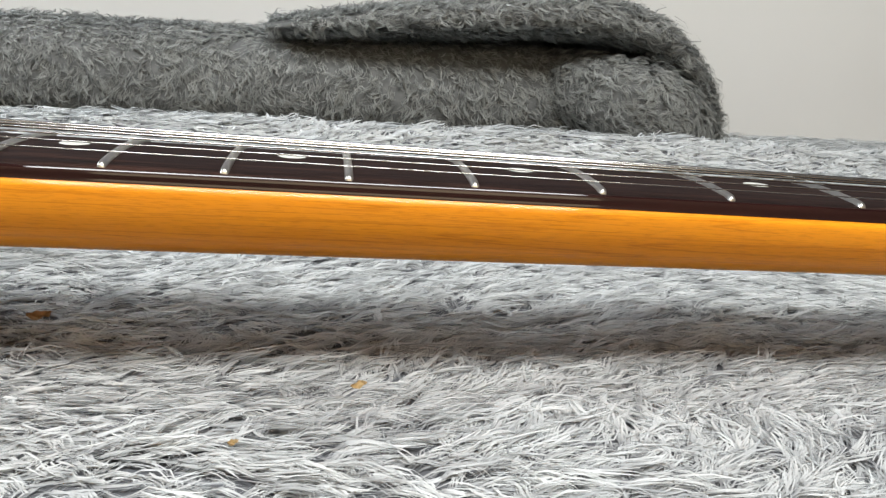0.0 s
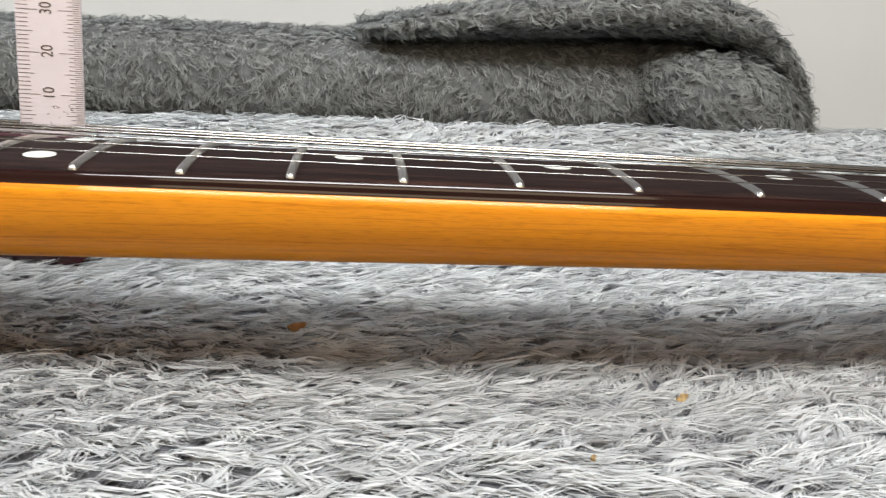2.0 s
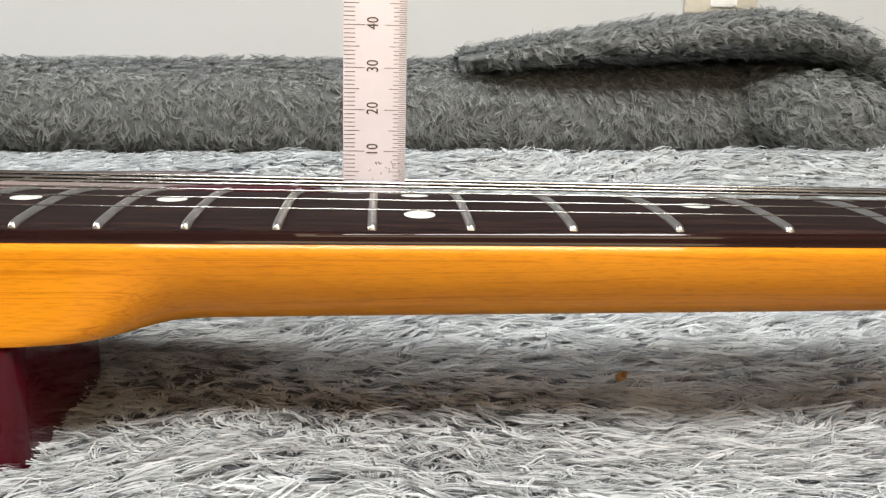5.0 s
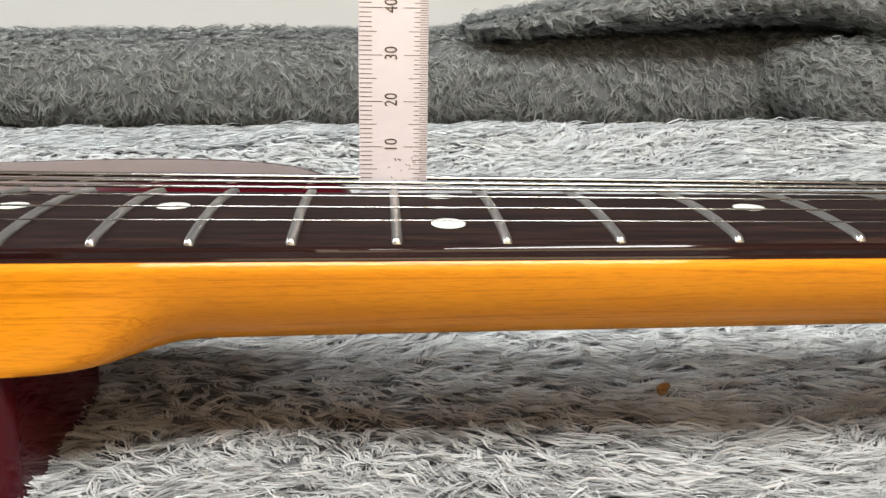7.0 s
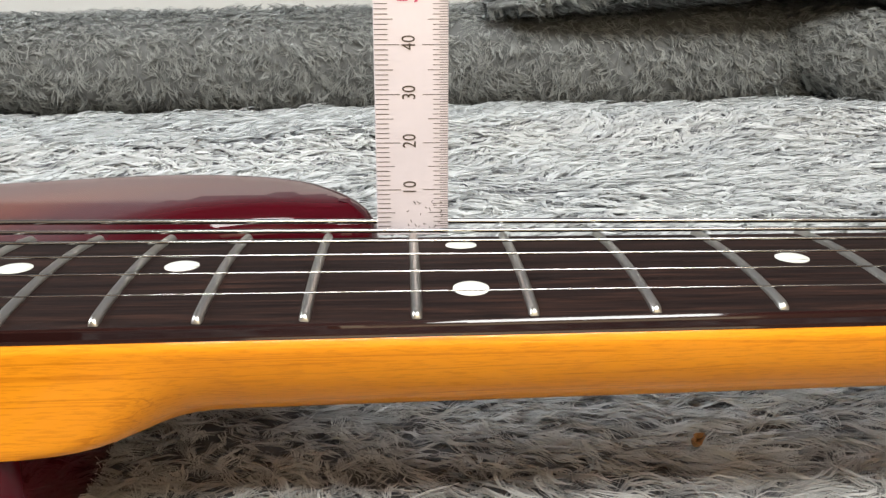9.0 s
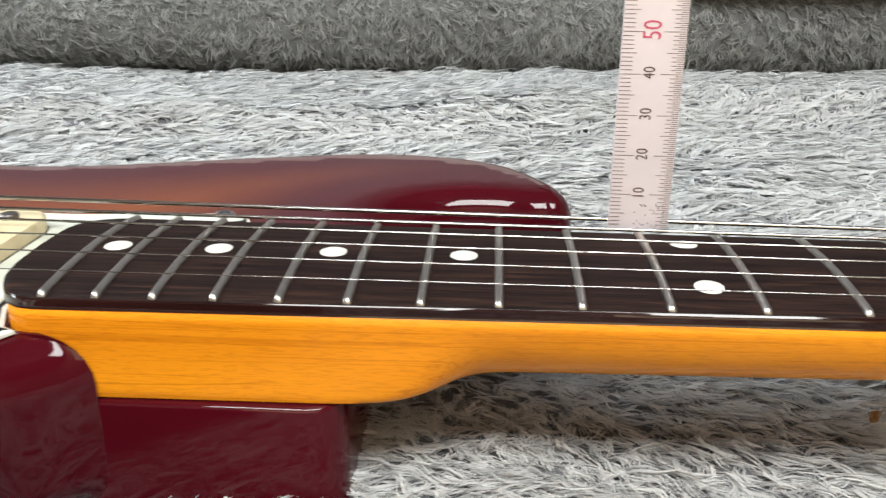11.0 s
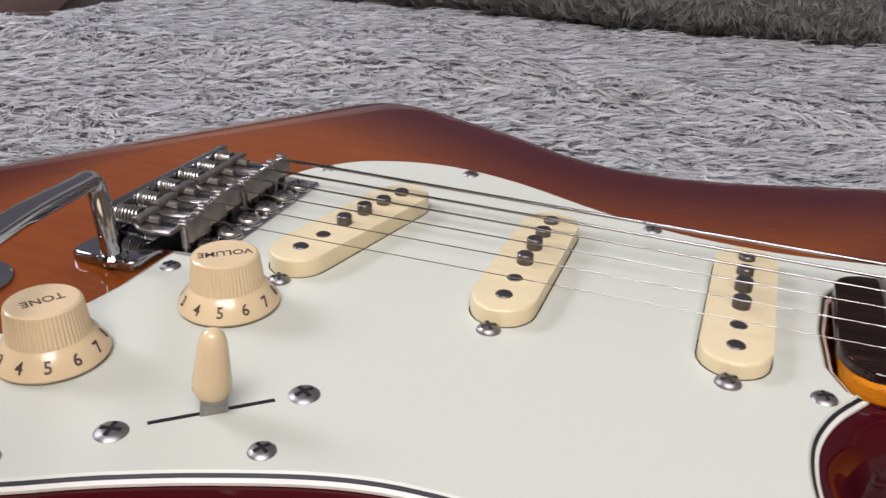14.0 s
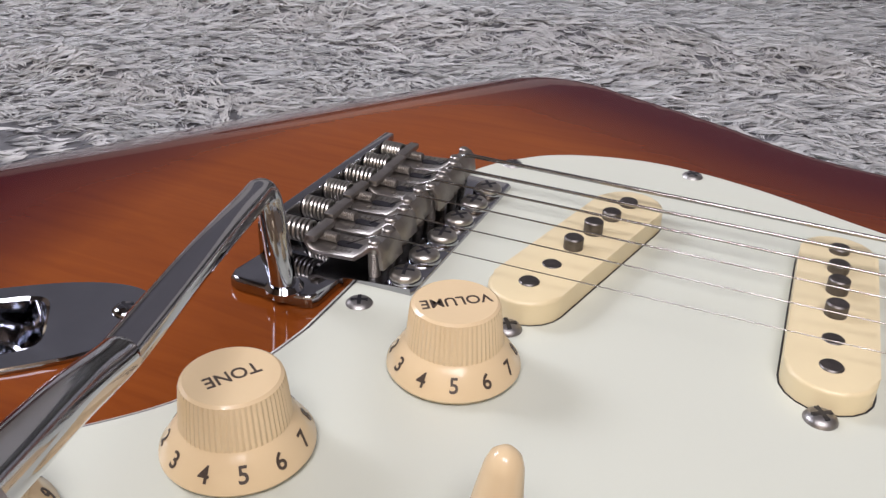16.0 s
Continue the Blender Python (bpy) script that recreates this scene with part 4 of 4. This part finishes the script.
def build_saddle(i):
    """A bent steel saddle with its height screws, string slot, intonation screw and spring."""
    ys, yn, zs, zn = STR[i]
    shift = (0.0, -0.0012, -0.0022, -0.0006, -0.0018, -0.0030)[i]
    w, th = 0.0051, 0.0014
    front, back = 0.0002 + shift, -0.0190 + shift
    z = zs - 0.0046
    line = [(back - 0.0001, z + 0.0028), (back - 0.0006, z + 0.0010), (back + 0.0001, z + 0.0001), (back + 0.0014, z - 0.0002), (back + 0.006, z - 0.0001), (front - 0.0080, z + 0.0003),
            (front - 0.0056, z + 0.0022), (front - 0.0034, z + 0.0042), (front - 0.0014, z + 0.0044), (front - 0.0002, z + 0.0030), (front + 0.0004, z - 0.0014)]
    bm = bmesh.new()
    loops = []
    for y in (-w, -w + 0.0004, w - 0.0004, w):
        inset = 0.0003 if abs(y) == w else 0
        upper, lower = [], []
        for k, (x, zz) in enumerate(line):
            a, b = line[max(k - 1, 0)], line[min(k + 1, len(line) - 1)]
            t = Vector((b[0] - a[0], b[1] - a[1])).normalized()
            nx, nz = -t.y, t.x
            upper.append(bm.verts.new((x - nx * inset, ys + y, zz - nz * inset)))
            lower.append(bm.verts.new((x - nx * (th - inset), ys + y, zz - nz * (th - inset))))
        loops.append(upper + list(reversed(lower)))
    for a, b in zip(loops, loops[1:]):
        for k in range(len(a)):
            j = (k + 1) % len(a)
            bm.faces.new((a[k], a[j], b[j], b[k]))
    bm.faces.new(loops[0])
    bm.faces.new(list(reversed(loops[-1])))
    ob = part("saddle", bm, SADDLE, bridge, "bent steel string saddle", True, 40)
    bm = bmesh.new()
    box(bm, (back - 0.0016, ys - 0.0051, z + 0.0014), (back + 0.0012, ys + 0.0051, z + 0.0032), 0.0005)
    part("rear_lip", bm, SADDLE, bridge, "polished rear lip of a saddle")
    # slot for the string and stamped marks beside it
    bm = bmesh.new()
    prism(bm, [(back + 0.0088 + q, ys + p) for p, q in stadium(0.0085, 0.0024)], z - 0.0002, z + 0.00028)
    part("string_slot", bm, BLACK_PLY, bridge, "dark string slot")
    bm = bmesh.new()
    for side in (-1, 1):
        for k in range(6):
            x = back + 0.0048 + 0.0014 * k
            box(bm, (x, ys + side * 0.0031 - 0.0007, z - 0.0001), (x + 0.0008, ys + side * 0.0031 + 0.0007, z + 0.00022))
    part("stamped_mark", bm, STEEL, bridge, "row of stamped bars")
    for side in (-1, 1):
        bm = bmesh.new()
        xh, yh = front - 0.0030, ys + side * 0.0034
        prof = [(0.0014, BT - z - 0.0030)]
        hgt = BT - z - 0.0030
        while hgt < -0.0006:
            prof += [(0.0015, hgt + 0.0002), (0.0012, hgt + 0.0004)]
            hgt += 0.0005
        prof += [(0.0014, 0.0005), (0.0014, 0.0026), (0.0011, 0.0029)]
        lathe(bm, prof, (xh, yh, z + 0.0022), 14)
        part("height_screw", bm, SADDLE, bridge, "threaded height screw")
    bm = bmesh.new()
    coil(bm, (-0.0296, ys, z + 0.0012), (back - 0.0016, ys, z + 0.0012), 0.0026, 7, 0.00045)
    part("spring", bm, STEEL, bridge, "coiled intonation spring")
    bm = bmesh.new()
    thread, reach = [], int((back + 0.0052 + 0.0335) / 0.0003)
    for k in range(reach):
        thread.append(0.00135 if k % 2 else 0.00105)
    tube(bm, [(-0.0335 + 0.0003 * k, ys, z + 0.0012) for k in range(reach)], thread, 10)
    tube(bm, [(-0.0338, ys, z + 0.0002), (-0.0316, ys, z + 0.0002)], 0.0019, 14)
    part("intonation_screw", bm, SADDLE, bridge, "long intonation screw")


for i in range(6):
    build_saddle(i)

# tremolo arm
bm = bmesh.new()
lathe(bm, [(0.0045, 0), (0.0045, 0.0006), (0.0036, 0.0016), (0.0031, 0.0017)], (-0.0186, -0.0404, BT - 0.0002), 24)
part("arm_collar", bm, CHROME, bridge)
path = spline([(-0.0185, -0.0405, 0.047), (-0.0200, -0.0400, 0.060), (-0.0218, -0.0390, 0.0680), (-0.0224, -0.0395, 0.0715), (-0.0219, -0.0425, 0.0733), (-0.0185, -0.051, 0.0748), (-0.0070, -0.080, 0.0802), (0.0030, -0.1085, 0.0830), (0.0052, -0.1135, 0.0842), (0.0135, -0.128, 0.0912), (0.0230, -0.1436, 0.0984), (0.0285, -0.1526, 0.1026)], 6)
bm = bmesh.new()
tube(bm, path, 0.0030, 18)
arm = part("tremolo_arm", bm, CHROME, guitar, "bent chrome tremolo arm")
bm = bmesh.new()
tube(bm, [(0.0275, -0.1510, 0.1018), (0.0280, -0.1518, 0.1022), (0.0295, -0.1542, 0.1033), (0.0340, -0.1616, 0.1068), (0.0370, -0.1665, 0.1091), (0.0382, -0.1685, 0.1100)], [0.0034, 0.0042, 0.0046, 0.0046, 0.0038, 0.0020], 18)
part("arm_tip", bm, plain("pale_plastic_tip", (0.42, 0.385, 0.44), 0.4), arm, "pale plastic tip of the arm")

# jack plate: a chrome boat with a scooped socket
bm = bmesh.new()
rings = []


def boat(s, z):
    return [((0.0345 * s) * math.copysign(abs(math.cos(t)) ** 0.8, math.cos(t)), (0.0166 * s) * math.copysign(abs(math.sin(t)) ** 0.85, math.sin(t)), z) for t in [2 * math.pi * k / 48 for k in range(48)]]


def cup(rx, ry, z, shift=-0.002):
    return [(shift + rx * math.copysign(abs(math.cos(t)) ** 0.4, math.cos(t)), ry * math.copysign(abs(math.sin(t)) ** 0.4, math.sin(t)), z) for t in [2 * math.pi * k / 48 for k in range(48)]]


for row in (boat(1.0, 0.0001), boat(1.0, 0.0010), boat(0.98, 0.0015), cup(0.0135, 0.0112, 0.0016), cup(0.0128, 0.0106, 0.0010), cup(0.0118, 0.0098, -0.0060, -0.001), cup(0.0105, 0.0085, -0.0105, 0.0)):
    rings.append([bm.verts.new(v) for v in row])
for a, b in zip(rings, rings[1:]):
    for i in range(48):
        bm.faces.new((a[i], a[(i + 1) % 48], b[(i + 1) % 48], b[i]))
bm.faces.new(rings[-1])
jack = part("jack_plate", bm, CHROME, guitar, "chrome boat-shaped jack plate")
jack.matrix_local = JACK
for x in (0.0275, -0.0275):
    build_screw(x, 0, 0.0016, 0.0030, jack, CHROME, 25, "jack_screw", 0.0012)
bm = bmesh.new()
lathe(bm, [(0.0055, 0), (0.0055, 0.004), (0.0048, 0.005), (0.0034, 0.005), (0.0032, 0.0)], (0, 0, 0), 24)
ob = part("jack_socket", bm, CHROME, jack)
ob.matrix_local = pose(-0.001, 0, -0.0102, 0, 22, 0)

# ---------------------------------------------------------------- steel ruler
bm = bmesh.new()
box(bm, (-0.0076, -0.0004, 0), (0.0076, 0.0004, 0.150), 0.00015, 1)
ruler = part("ruler", bm, STEEL_RULER, None, "", True)
tagged(ruler, "narrow steel millimetre ruler standing upright on the twelfth fret", "ruler")
ruler.matrix_local = pose(0.3238, 0.0240, board_z(0.024) + 0.0004, 0, 0, 0)
RED = plain("ruler_red", (0.45, 0.06, 0.12), 0.5)
bm = bmesh.new()
bm2 = bmesh.new()
for k in range(1, 149):
    z = k * MM
    ln = 0.0050 if k % 10 == 0 else (0.0037 if k % 5 == 0 else 0.0027)
    box(bm, (-0.0074, -0.00047, z - 0.00007), (-0.0074 + ln, -0.00041, z + 0.00007))
for k in range(1, 298):
    z = k * MM / 2
    ln = 0.0017 if k % 2 else (0.0052 if k % 20 == 0 else (0.0041 if k % 10 == 0 else 0.0030))
    box(bm2, (0.0075 - ln, -0.00047, z - 0.00006), (0.0075, -0.00041, z + 0.00006))
part("graduation", bm, INK, ruler, "fine engraved millimetre marks")
part("graduation", bm2, INK, ruler, "fine engraved millimetre marks")
for k in range(1, 15):
    letters(str(k * 10), 0.0062 if k % 5 == 0 else 0.0040, RED if k % 5 == 0 else INK, ruler, pose(-0.0004, -0.00045, k * 0.010 + 0.0004, 90, -90, 0), "number", 0.76, 0.0)
bm = bmesh.new()
r = random.Random(5)
for k in range(26):
    x, z = 0.001 + r.uniform(-0.002, 0.0055), 0.003 + r.uniform(-0.0022, 0.0045)
    box(bm, (-0.0003, -0.00003, -0.00007), (0.0003 * r.uniform(0.5, 1.6), 0.00003, 0.00007), m=pose(x, -0.00044, z, 0, r.uniform(-80, 80), 0))
part("scratch", bm, INK, ruler, "dark worn scratches near the end")

# ---------------------------------------------------------------- surroundings
cabinet = tagged(new("wooden_cabinet"), "dark brown wooden cabinet standing beyond the blanket", "cabinet")
for k in range(4):
    bm = bmesh.new()
    box(bm, (-0.16 * (k + 1) + 0.003, 0, -0.55), (-0.16 * k, 0.45, 0.0), 0.003, m=pose(-0.50, 0.45, 0, 0, 0, 32))
    part("panel", bm, DARKWOOD, cabinet)
bm = bmesh.new()
box(bm, (0.742, 1.010, 0.170), (0.845, 1.020, 0.250), 0.004, 3)
socket = part("wall_socket", bm, plain("socket_beige", (0.55, 0.50, 0.40), 0.5), None)
tagged(socket, "beige plastic wall socket plate on the plaster wall", "socket")
bm = bmesh.new()
box(bm, (0.777, 1.006, 0.180), (0.814, 1.0115, 0.200), 0.002, 2)
part("rocker", bm, plain("socket_white", (0.8, 0.79, 0.74), 0.5), socket, "white insert")

LEAF = plain("dry_leaf", (0.46, 0.26, 0.11), 0.7, 0.0, 0.3, 300)
CRUMB = plain("straw_crumb", (0.55, 0.40, 0.20), 0.7, 0.0, 0.2, 300)


def build_flake(name, x, y, z, size, material, label, category, seed):
    rr = random.Random(seed)
    bm = bmesh.new()
    grid = []
    for i in range(9):
        u = i / 8 * 2 - 1
        half = size * 0.42 * (1 - u * u) ** 0.6 * (0.75 + 0.5 * rr.random()) + 0.00008
        lean = size * 0.25 * math.sin(2.3 * u)
        grid.append([bm.verts.new((size * u, lean + half * v, size * (0.35 * v * v + 0.22 * u * u + 0.12 * math.sin(5 * u + 2 * v)))) for v in (-1, -0.5, 0, 0.5, 1)])
    for a, b in zip(grid, grid[1:]):
        for k in range(4):
            bm.faces.new((a[k], b[k], b[k + 1], a[k + 1]))
    bmesh.ops.solidify(bm, geom=bm.faces[:], thickness=0.0003)
    ob = part(name, bm, material, None)
    tagged(ob, label, category)
    ob.matrix_local = pose(x, y, z, rr.uniform(15, 45), rr.uniform(-20, 20), rr.uniform(0, 90))
    return ob


build_flake("dry_leaf", 0.3845, 0.0090, 0.0108, 0.0032, LEAF, "small dry brown leaf fragment caught in the fleece", "leaf", 1)
build_flake("crumb", 0.461, -0.050, 0.0190, 0.0016, CRUMB, "tiny straw-coloured crumb caught in the fleece", "crumb", 2)
build_flake("crumb", 0.4395, -0.067, 0.0150, 0.0013, CRUMB, "tiny straw-coloured crumb caught in the fleece", "crumb", 3)
